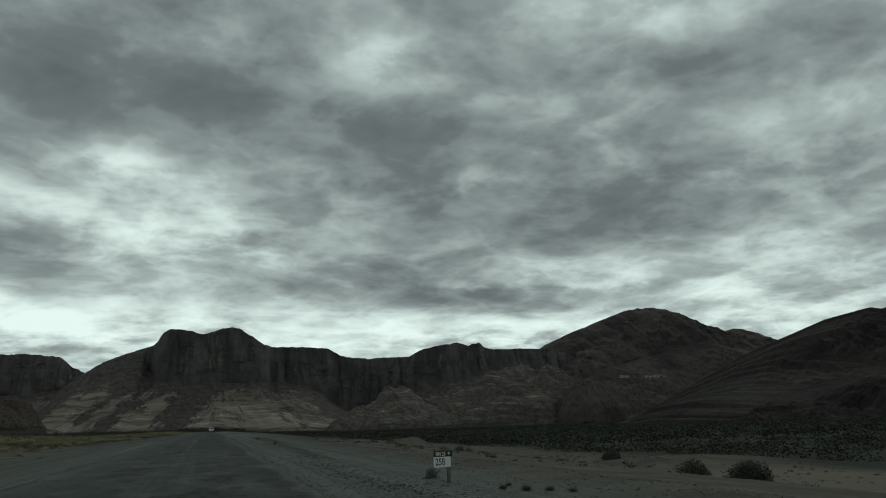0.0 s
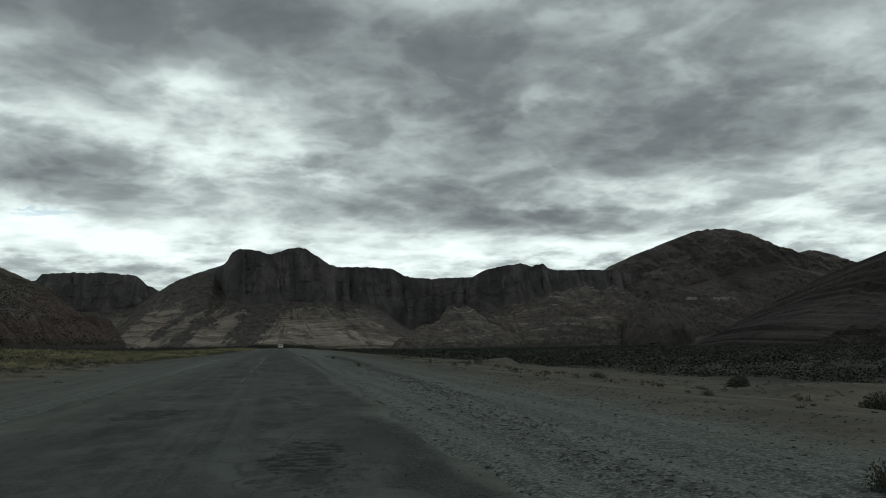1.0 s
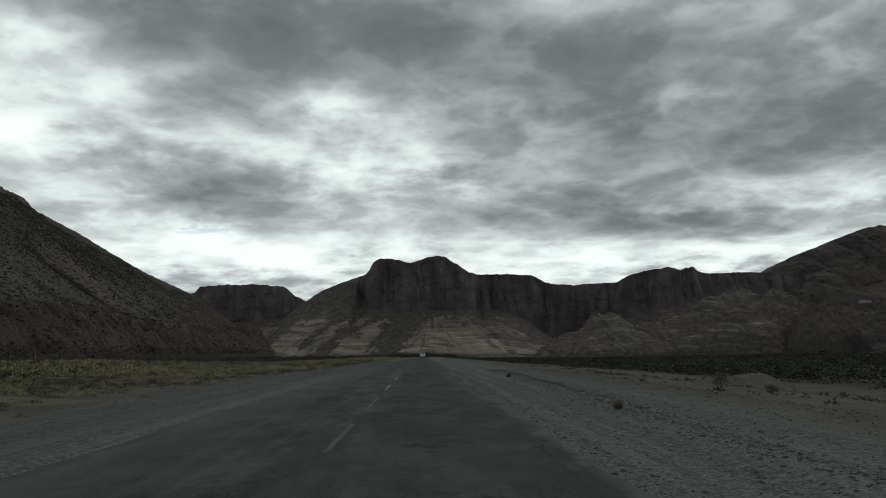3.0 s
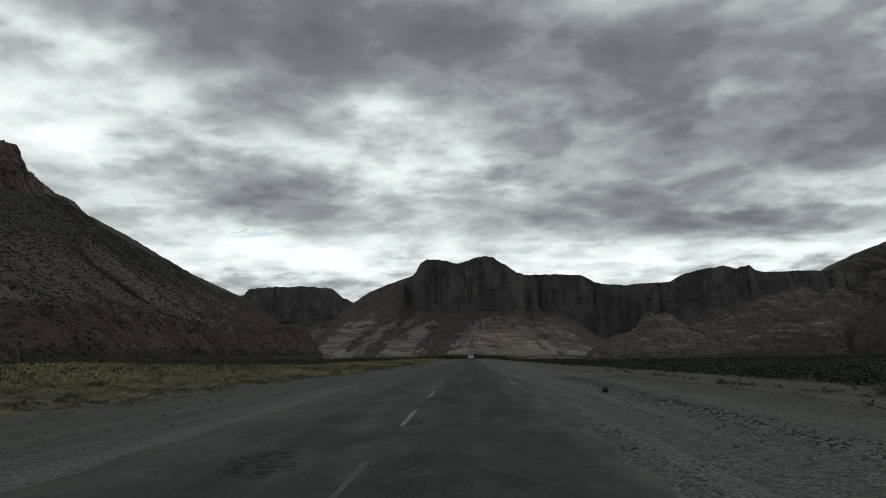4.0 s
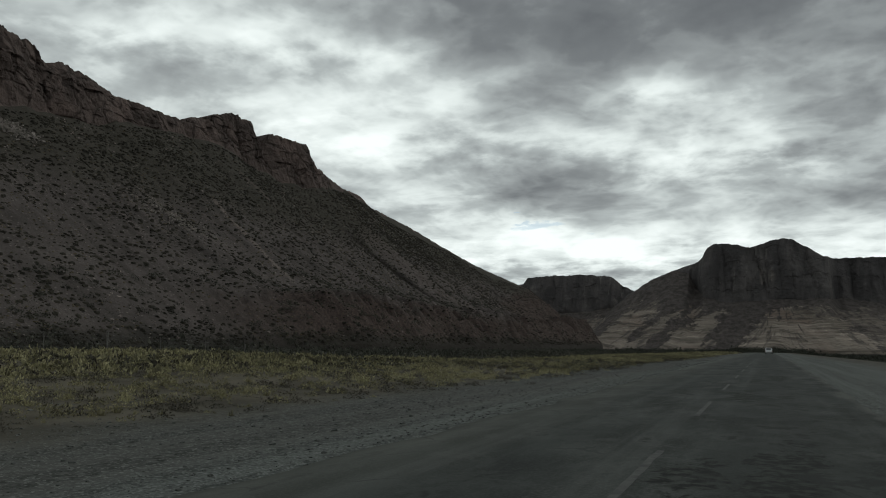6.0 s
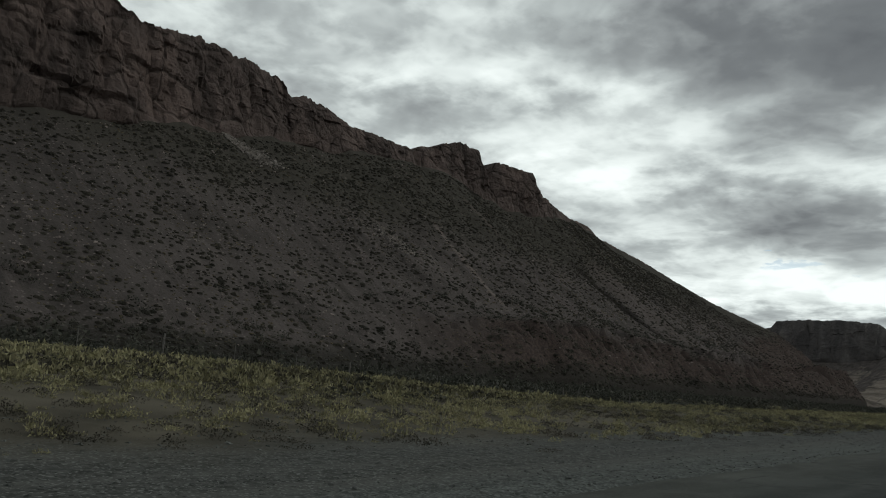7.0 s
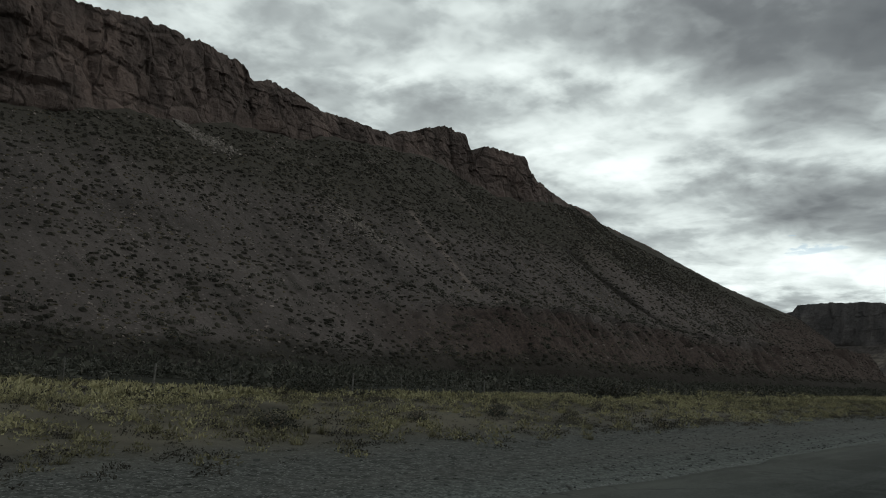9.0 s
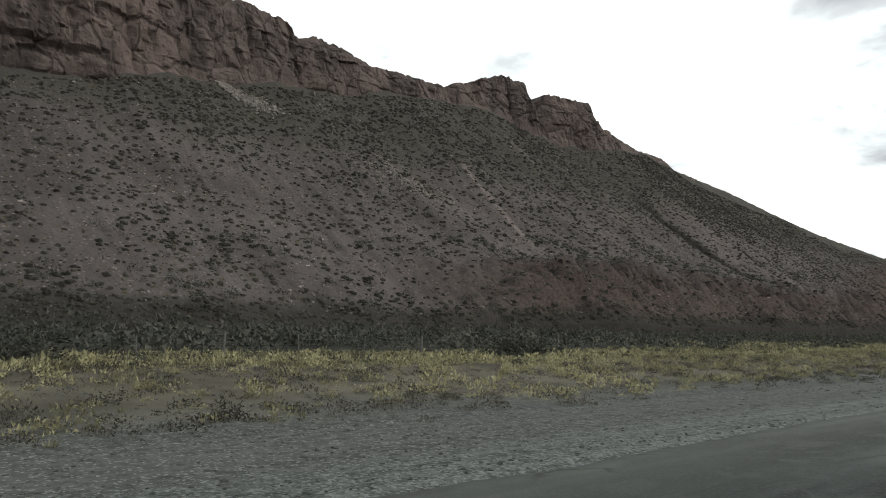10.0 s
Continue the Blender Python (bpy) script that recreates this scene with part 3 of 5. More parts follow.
M_STEEL = surface("galvanised_wire", plain_look((0.16, 0.16, 0.16), (0.28, 0.28, 0.27), 9.0), 0.6, 0.1, 0.002)
M_RED = surface("red_lens", plain_look((0.30, 0.02, 0.015), (0.38, 0.03, 0.02), 9.0), 0.3, 0, 0, 0.5)

# ---- geometry helpers ----


def fast_mesh(name, verts, faces, mats, smooth=False, slots=None):
    """A mesh from arrays: verts (n, 3); faces (m, 3) or (m, 4)."""
    verts, faces = np.asarray(verts, np.float32), np.asarray(faces, np.int32)
    k = faces.shape[1]
    me = bpy.data.meshes.new(name)
    me.vertices.add(len(verts))
    me.vertices.foreach_set("co", verts.ravel())
    me.loops.add(faces.size)
    me.loops.foreach_set("vertex_index", faces.ravel())
    me.polygons.add(len(faces))
    me.polygons.foreach_set("loop_start", np.arange(0, faces.size, k, dtype=np.int32))
    me.polygons.foreach_set("use_smooth", np.full(len(faces), smooth))
    for m in mats if isinstance(mats, (list, tuple)) else [mats]:
        me.materials.append(m)
    if slots is not None:
        me.polygons.foreach_set("material_index", np.asarray(slots, np.int32))
    me.update(calc_edges=True)
    me.validate()
    return me


def grid_faces(rows, cols, flip=False):
    i = np.arange(rows * cols).reshape(rows, cols)
    q = np.stack([i[:-1, :-1], i[:-1, 1:], i[1:, 1:], i[1:, :-1]], -1).reshape(-1, 4)
    return q[:, ::-1] if flip else q


def part(name, me, parent, label=""):
    ob = new(name, me)
    ob.parent = parent
    return tagged(ob, label) if label else ob


def part_bm(name, bm, material, parent, label=""):
    me = bpy.data.meshes.new(name)
    bm.to_mesh(me)
    bm.free()
    me.materials.append(material)
    return part(name, me, parent, label)


def box_bm(x0, x1, y0, y1, z0, z1, bevel=0.0):
    bm = bmesh.new()
    bmesh.ops.create_cube(bm, size=1.0, matrix=Matrix.Translation(((x0 + x1) / 2, (y0 + y1) / 2, (z0 + z1) / 2)) @ Matrix.Diagonal((x1 - x0, y1 - y0, z1 - z0, 1)))
    if bevel:
        bmesh.ops.bevel(bm, geom=bm.edges[:], offset=bevel, segments=2, affect="EDGES", profile=0.5)
    return bm


def hash3(i, j, k):
    i, j, k = np.atleast_1d(i), np.atleast_1d(j), np.atleast_1d(k)
    n = (i * 374761393 + j * 668265263 + k * 2147483647 + 12345).astype(np.int64)
    n = (n ^ (n >> 13)) * 1274126177
    n = n ^ (n >> 16)
    return (n & 0xFFFFFF) / float(0xFFFFFF)


def vnoise(x, y, seed=0):
    """Smooth noise in -1..1 over arrays."""
    x, y = np.broadcast_arrays(np.asarray(x, float), np.asarray(y, float))
    xi, yi = np.floor(x).astype(np.int64), np.floor(y).astype(np.int64)
    fx, fy = x - xi, y - yi
    fx, fy = fx * fx * (3 - 2 * fx), fy * fy * (3 - 2 * fy)
    s = np.full_like(xi, seed)
    shape = xi.shape
    a, b, c, d = (hash3(xi + p, yi + q, s).reshape(shape) for p, q in ((0, 0), (1, 0), (0, 1), (1, 1)))
    return 2 * ((a * (1 - fx) + b * fx) * (1 - fy) + (c * (1 - fx) + d * fx) * fy) - 1


def fbm(x, y, seed=0, octaves=4, gain=0.5):
    total, amp, norm = 0.0, 1.0, 0.0
    for o in range(octaves):
        total = total + amp * vnoise(np.asarray(x) * 2 ** o, np.asarray(y) * 2 ** o, seed + 17 * o)
        norm, amp = norm + amp, amp * gain
    return total / norm


def ridged(x, y, seed=0, octaves=4):
    total, amp, norm = 0.0, 1.0, 0.0
    for o in range(octaves):
        total = total + amp * (1 - 2 * np.abs(vnoise(np.asarray(x) * 2 ** o, np.asarray(y) * 2 ** o, seed + 31 * o)))
        norm, amp = norm + amp, amp * 0.5
    return total / norm


def step(v, a, b):
    t = np.clip((np.asarray(v, float) - a) / np.where(np.abs(np.asarray(b) - a) < 1e-6, 1e-6, np.asarray(b) - a), 0, 1)
    return t * t * (3 - 2 * t)


def curve(v, pairs):
    """Piecewise straight curve through (place, value) pairs."""
    return np.interp(v, [p[0] for p in pairs], [p[1] for p in pairs])


# ---- ground ----
EDGE_L, EDGE_R, MIDDLE = -4.95, 2.05, -1.35


def road_z(y):
    return -0.0042 * np.maximum(0, np.asarray(y, float) - 150)


def WINDROW(y):
    return curve(y, [(0, 3.9), (20, 3.7), (40, 4.2), (65, 4.9), (90, 5.2), (200, 5.4)]) + 0.3 * fbm(np.asarray(y) / 9, 0, 5)


def grass_edge(y):
    return curve(y, [(0, -14.5), (60, -13.0), (84, -11.8), (110, -10.3), (125, -9.5), (400, -9)])


def land(x, y):
    """Height of the ground sheet."""
    x, y = np.broadcast_arrays(np.asarray(x, float), np.asarray(y, float))
    z = road_z(np.minimum(y, 900))
    out = np.maximum(EDGE_L - x, x - EDGE_R)
    z = z - 0.06 * step(-out, -0.25, 0.25) - 0.02 * step(out, 0.0, 2.0)
    z = z - 0.7 * step(x, 7, 18) - 3.5 * step(x, 14, 35) - 1.2 * step(x, 45, 90)
    # windrow of gravel along the shoulder
    bank = 0.10 * np.exp(-((x - WINDROW(y)) / 0.6) ** 2) * (0.6 + 0.5 * fbm(y / 3, x, 6))
    bank = bank + 0.14 * np.exp(-((x - 8.2 - 0.8 * fbm(y / 14, 3, 7)) / 0.6) ** 2) * (0.6 + 0.5 * fbm(y / 4, x, 8))
    z = z + np.maximum(bank, 0)
    # mound and spoil heaps on the right
    z = z + 1.9 * np.maximum(0, 1 - np.sqrt(((x - 24.5) / 6) ** 2 + ((y - 95) / 9) ** 2)) * (1 + 0.2 * fbm(x / 3, y / 3, 9))
    z = z + 0.4 * np.exp(-(((x - 25.5) / 4) ** 2 + ((y - 57) / 4.5) ** 2)) + 1.1 * np.exp(-(((x - 50) / 16) ** 2 + ((y - 76) / 6) ** 2))
    z = z + 0.07 * ridged(x / 2.4, y / 45, 16) * step(x, 5.5, 8) * (1 - step(x, 20, 30))
    # grass bank on the left
    z = z + 0.35 * step(-x, 10.5, 17) + 0.75 * step(-x, 15, 34) * (1 - step(y, 112, 150)) * (1 - step(-x, 60, 110)) - 0.95 * step(-x, 14, 32) * step(y, 112, 158) + 0.25 * fbm(x / 9, y / 9, 11) * step(-x, 12, 20)
    rough = step(out, 0.3, 2.0)
    z = z + rough * (0.030 * fbm(x / 0.9, y / 9, 12) + 0.004 * fbm(x / 0.7, y / 0.9, 13)) + 0.25 * fbm(x / 14, y / 14, 14) * step(x, 9, 25)
    z = z + 1.2 * fbm(x / 70, y / 70, 15) * step(np.maximum(np.abs(x) - 40, 0), 5, 80)
    return z


def spaced(inner0, inner1, d, outer0, outer1, grow):
    c = list(np.arange(inner0, inner1 + 1e-6, d))
    s, v = d, c[-1]
    while v < outer1:
        s *= grow
        v += s
        c.append(v)
    s, v, low = d, c[0], []
    while v > outer0:
        s *= grow
        v -= s
        low.append(v)
    return np.array(low[::-1] + c)


gx = spaced(-15, 11, 0.32, -4300, 4300, 1.075)
gy = spaced(4, 165, 0.55, -900, 4600, 1.06)
GX, GY = np.meshgrid(gx, gy)
tagged(new("ground", fast_mesh("ground", np.stack([GX, GY, land(GX, GY)], -1).reshape(-1, 3), grid_faces(*GX.shape), M_SOIL, True)),
       "grey gravel shoulders and brown dry steppe soil", "ground", kind="structure")

# ---- road ----
ry = np.concatenate([np.arange(-60, 190, 0.5), np.arange(190, 760, 4.0)])
cols = np.linspace(0, 1, 25)
wob_l = 0.22 * fbm(ry / 2.2, 0 * ry, 21) + 0.10 * fbm(ry / 0.7, 0 * ry, 22)
wob_r = 0.20 * fbm(ry / 2.6, 0 * ry + 5, 23) + 0.12 * fbm(ry / 0.8, 0 * ry, 24)
bend = -0.00035 * np.maximum(0, ry - 420) ** 2
RX = (EDGE_L + wob_l)[:, None] * (1 - cols) + (EDGE_R + wob_r)[:, None] * cols + bend[:, None]
RYY = np.repeat(ry[:, None], len(cols), 1)
RZ = road_z(RYY) + 0.02 * (1 - (2 * cols - 1) ** 2) + 0.012 * fbm(RX / 1.1, RYY / 1.7, 25) - 0.012 + 0.10 * step(RYY, 170, 260)
skirt = np.stack([RX[:, 0] - 0.06, ry, RZ[:, 0] - 0.25], -1), np.stack([RX[:, -1] + 0.06, ry, RZ[:, -1] - 0.25], -1)
RV = np.concatenate([skirt[0][:, None], np.stack([RX, RYY, RZ], -1), skirt[1][:, None]], 1)
road = tagged(new("road", fast_mesh("road", RV.reshape(-1, 3), grid_faces(RV.shape[0], RV.shape[1]), M_ASPHALT, True)),
              "old grey patched asphalt road with ragged edges", "road", kind="structure")


def road_top(x, y):
    c = np.clip((x - EDGE_L) / (EDGE_R - EDGE_L), 0, 1)
    return float(road_z(y) + 0.02 * (1 - (2 * c - 1) ** 2) + 0.012 * fbm(x / 1.1, y / 1.7, 25) - 0.012 + 0.10 * step(y, 170, 260))


def sheet_on_road(name, x0, x1, y0, y1, lift, material, seed, ragged, label="", oval=False):
    """A thin ragged sheet that follows the road's surface."""
    nu, nv = max(3, int((x1 - x0) / 0.12) + 1), max(5, int((y1 - y0) / 0.25) + 1)
    u, v = np.meshgrid(np.linspace(0, 1, nu), np.linspace(0, 1, nv))
    X = x0 + (x1 - x0) * u + ragged * (2 * u - 1) * fbm(v * (y1 - y0) * 1.5, u, seed)
    Y = y0 + (y1 - y0) * v + ragged * (2 * v - 1) * fbm(u * (x1 - x0) * 2.0, v, seed + 3)
    if oval:
        U, V = 2 * u - 1, 2 * v - 1
        P, Q = U * np.sqrt(1 - V * V / 2), V * np.sqrt(1 - U * U / 2)
        ang = np.arctan2(Q, P)
        grow = 1 + ragged * 3 * fbm(2 * np.cos(ang) + seed, 2 * np.sin(ang), seed) * np.hypot(P, Q)
        X, Y = (x0 + x1) / 2 + (x1 - x0) / 2 * P * grow, (y0 + y1) / 2 + (y1 - y0) / 2 * Q * grow
    c = np.clip((X - EDGE_L) / (EDGE_R - EDGE_L), 0, 1)
    Z = road_z(Y) + 0.02 * (1 - (2 * c - 1) ** 2) + 0.012 * fbm(X / 1.1, Y / 1.7, 25) - 0.012 + lift
    return part(name, fast_mesh(name, np.stack([X, Y, Z], -1).reshape(-1, 3), grid_faces(nv, nu), material, True), road, label)


for k, y0 in enumerate((41.1, 50.0, 58.6, 67.8, 77.6, 87.4, 97.2, 107.0, 116.8, 126.6, 136.4, 146.2)):
    sheet_on_road("lane_dash", MIDDLE - 0.047, MIDDLE + 0.047, y0, y0 + 4.2, 0.005, M_FAINT if k not in (3, 4) else M_PAINT, 40 + k, 0.02, "worn white centre line dash")
# ---- near hill on the left ----
# along the road: place, sideways, height
HILL_CREST = [(-500, -268, 120), (0, -270, 150), (184.9, -269.9, 140.4), (213.3, -269.7, 128.5), (229.3, -272.1, 124.9), (250.3, -275.8, 129.9), (280.9, -281,
             131.5), (300.4, -284.4, 131.5), (311.7, -286.2, 125.6), (331.5, -287.7, 128.8), (355.9, -289.5, 123.7), (396.9, -292.1, 125.8), (406.1, -292.7,
             125.2), (410.7, -292.9, 128.7), (425.4, -293.7, 133.4), (452.2, -295.1, 142.8), (468.9, -295.9, 144.1), (472.8, -295.4, 133.4), (476.1, -294.5,
             131.3), (484.6, -292.3, 138.9), (499.5, -288.4, 139.7), (516.2, -284.4, 137.8), (521.3, -283.2, 129.7), (533.9, -286.1, 126), (592.7, -300.6, 124.4),
             (641, -311.1, 127.9), (666.5, -316.2, 123.4), (706.6, -318.9, 121.7), (762.1, -322.3, 119.2), (853.9, -326.8, 111.5), (948.3, -325.6, 101), (1060.6, -313, 88), (1126.2, -304.1, 80), (1201.1, -296.4, 62), (1262.1, -294.1, 48.3), (1332.1, -293.5, 8.3), (1502.1, -292.3, -7.9)]
CLIFF_FOOT = [(-500, 0, 70), (0, 0, 72), (183.2, -262.7, 74.1), (212.4, -262.5, 78.8), (228.6, -265.3, 85.2), (258.5, -270.5, 90.1), (298.1, -277.3, 97.4), (335.4,
             -280.8, 103.8), (388.1, -285.8, 114.5), (419.4, -286.1, 115.3), (463.2, -287.7, 111.7), (488, -281.2, 105), (518.7, -277.4, 107), (556.5, -287.8,
             115.7), (607, -303.7, 124), (666.5, -316.1, 122.5), (706.6, -318.9, 120.7), (762.1, -322.2, 118.3), (853.9, -326.7, 112.3), (948.3, -325.5, 104.3),
             (1060.6, -312.9, 94.5), (1126.2, -304, 88.9), (1201.1, -296.4, 75.3), (1262.1, -294, 47.3), (1332.1, -293.4, 7.3), (1502.1, -292, -9.9)]
HILL_FOOT = [(-500, -190), (100, -155), (196.6, -148), (239.8, -150.4), (286.2, -145), (331.3, -132.9), (442.7, -134.2), (558.6, -131.2), (701, -145.9), (851.2,
             -169.9), (1001.3, -181.8), (1061.4, -191.4), (1302, -281.7)]


def along(y, rows, k):
    return np.interp(y, [r[0] for r in rows], [r[k] for r in rows])


def pillars(v, h, w, seed):
    """Rounded buttresses of uneven width w with clefts between them: bulge in -1..1."""
    u = v / w + 0.55 * fbm(v / (2.2 * w), h / (5 * w), seed) + 0.10 * fbm(v / (0.5 * w), h / (0.8 * w), seed + 1)
    i = np.floor(u).astype(np.int64)
    f = 2 * (u - i) - 1
    out = hash3(i.ravel(), np.full(i.size, seed, np.int64), np.zeros(i.size, np.int64)).reshape(i.shape)
    return 1.1 * (1 - np.abs(f) ** 2.6) - 0.9 + 0.9 * (out - 0.5)


def blocks(v, h, bw, bh, seed):
    """Steps of a jointed face: each block stands a little in or out."""
    a = v + 0.25 * bw * fbm(v / bw, h / bh, seed)
    row = np.floor((h + 0.25 * bh * fbm(v / bw, h / bh, seed + 1)) / bh).astype(np.int64)
    col = np.floor(a / bw + 0.5 * (row % 2)).astype(np.int64)
    return hash3(col.ravel(), row.ravel(), np.full(row.size, seed, np.int64)).reshape(row.shape) - 0.5


hill = tagged(new("hill"), "brown rocky hill with scree slope and crag along its crest", "hill")
hy = np.concatenate([np.arange(-300, 140, 12.0), np.arange(140, 560, 0.8), np.arange(560, 760, 1.4), np.arange(760, 1420, 3.0)])
foot, crest, brow, crest_x = along(hy, HILL_FOOT, 1), along(hy, HILL_CREST, 2), along(hy, CLIFF_FOOT, 2), along(hy, HILL_CREST, 1)
bold = step(crest - brow, 3, 18)
crest = crest + (0.5 + 0.9 * bold) * fbm(hy / 6, 0 * hy, 50) + bold * 0.9 * np.round(1.3 * fbm(hy / 3.6, 0 * hy, 51)) + 0.5 * fbm(hy / 1.6, 0 * hy, 49)
brow = np.minimum(brow + 3.0 * fbm(hy / 14, 0 * hy, 52, 3), crest - 0.5)
brow_x = crest_x + 9 * step(crest - brow, 0, 18)
nt = 170
ts = np.linspace(0, 1, nt)
TX = foot[:, None] + (brow_x - foot)[:, None] * ts
TY = np.repeat(hy[:, None], nt, 1)
TZ = brow[:, None] * (0.80 * ts + 0.20 * ts ** 2)
env = np.sin(np.pi * np.clip(ts, 0, 1)) ** 0.6
TZ = TZ + env * (2.0 * fbm(TX / 36, TY / 26, 53) + 0.9 * ridged(TX / 55, TY / 8, 54) + 0.45 * fbm(TX / 4, TY / 4, 55) + 0.25 * fbm(TX / 1.7, TY / 1.7, 48))
# low red benches along the foot
bench = np.exp(-((TX - (foot[:, None] - 20)) / 15) ** 2) * step(TY, 265, 330) * (1 - step(TY, 1100, 1200))
TZ = TZ + bench * (3 + 9 * ridged(TX / 20, TY / 17, 56) + 3.0 * ridged(TX / 8, TY / 6, 66) + 1.0 * fbm(TX / 2.5, TY / 2.5, 65)) + 9 * np.exp(-((TX - (foot[:, None] - 26)) / 18) ** 2) * step(TY, 820, 900) * (1 - step(TY, 1040, 1075))


def gully_of(x, y, w):
    """Nearness to the dark gully that runs down the slope."""
    return np.exp(-((y - curve(x, [(-236, 499), (-199, 495), (-173, 503), (-150, 516)])) / w) ** 2) * step(x, -242, -232) * (1 - step(x, -165, -148))


TZ = TZ - 3.6 * gully_of(TX, TY, 4.0)
TZ = TZ + env * step(TY, 620, 800) * (7.0 * ridged(TX / 34, TY / 46, 67) + 3.5 * fbm(TX / 12, TY / 14, 68))
ledge_of = TZ / 9.0 + 0.7 * fbm(TX / 60, TY / 60, 69)
TZ = TZ + env * step(TY, 680, 880) * 7.0 * (np.clip((ledge_of % 1.0) * 2.0 - 0.5, 0, 1) - ledge_of % 1.0)
TZ[:, 0] = -8
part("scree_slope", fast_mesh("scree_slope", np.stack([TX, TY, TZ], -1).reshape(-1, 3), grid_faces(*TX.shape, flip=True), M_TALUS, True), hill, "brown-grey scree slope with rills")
nc = 60
cs = np.linspace(0, 1, nc)
CX = brow_x[:, None] + (crest_x - brow_x)[:, None] * cs ** 1.3
CY = np.repeat(hy[:, None], nc, 1)
CZ = TZ[:, -1:] + (crest[:, None] - TZ[:, -1:]) * cs
tall = step(crest - brow, 3, 16)[:, None]
face = 3.4 * pillars(CY, CZ, 24.0, 57) + 0.9 * pillars(CY + 0.2 * CZ, CZ, 9.0, 58) + 3.0 * fbm(CY / 22, CZ / 16, 59) + 0.6 * fbm(CY / 6, CZ / 5, 60)
face = face + 2.0 * blocks(CY, CZ, 9.0, 12.0, 61) + 1.5 * blocks(CY, CZ, 4.5, 4.0, 63) + 0.6 * blocks(CY, CZ, 2.2, 2.4, 66) + 0.4 * fbm(CY / 1.6, CZ / 1.8, 62)
# overhung band with a dark slot above a pale ledge at the near end
slot_z = 87 + 2 * fbm(CY / 8, 0 * CY, 64)
face = face + 5 * step(CY, 182, 190) * (1 - step(CY, 222, 230)) * (1 - step(CZ, slot_z - 1.2, slot_z))
face = face - 4 * step(CY, 184, 190) * (1 - step(CY, 220, 226)) * step(CZ, slot_z - 0.6, slot_z + 0.6) * (1 - step(CZ, slot_z + 2.0, slot_z + 4.5))
CX = CX + tall * face * np.sin(np.pi * np.clip(cs, 0, 1)) ** 0.45
back = np.array([6, 25, 80, 200, 420, 700.0])
BX = crest_x[:, None] - back
BY = np.repeat(hy[:, None], len(back), 1)
BZ = crest[:, None] - np.array([0.5, 1.5, 8, 30, 90, 200])
KX, KY, KZ = np.concatenate([CX, BX], 1), np.concatenate([CY, BY], 1), np.concatenate([CZ, BZ], 1)
part("crag", fast_mesh("crag", np.stack([KX, KY, KZ], -1).reshape(-1, 3), grid_faces(*KX.shape, flip=True), M_CLIFF, False), hill, "brown jointed rock crag along the crest")


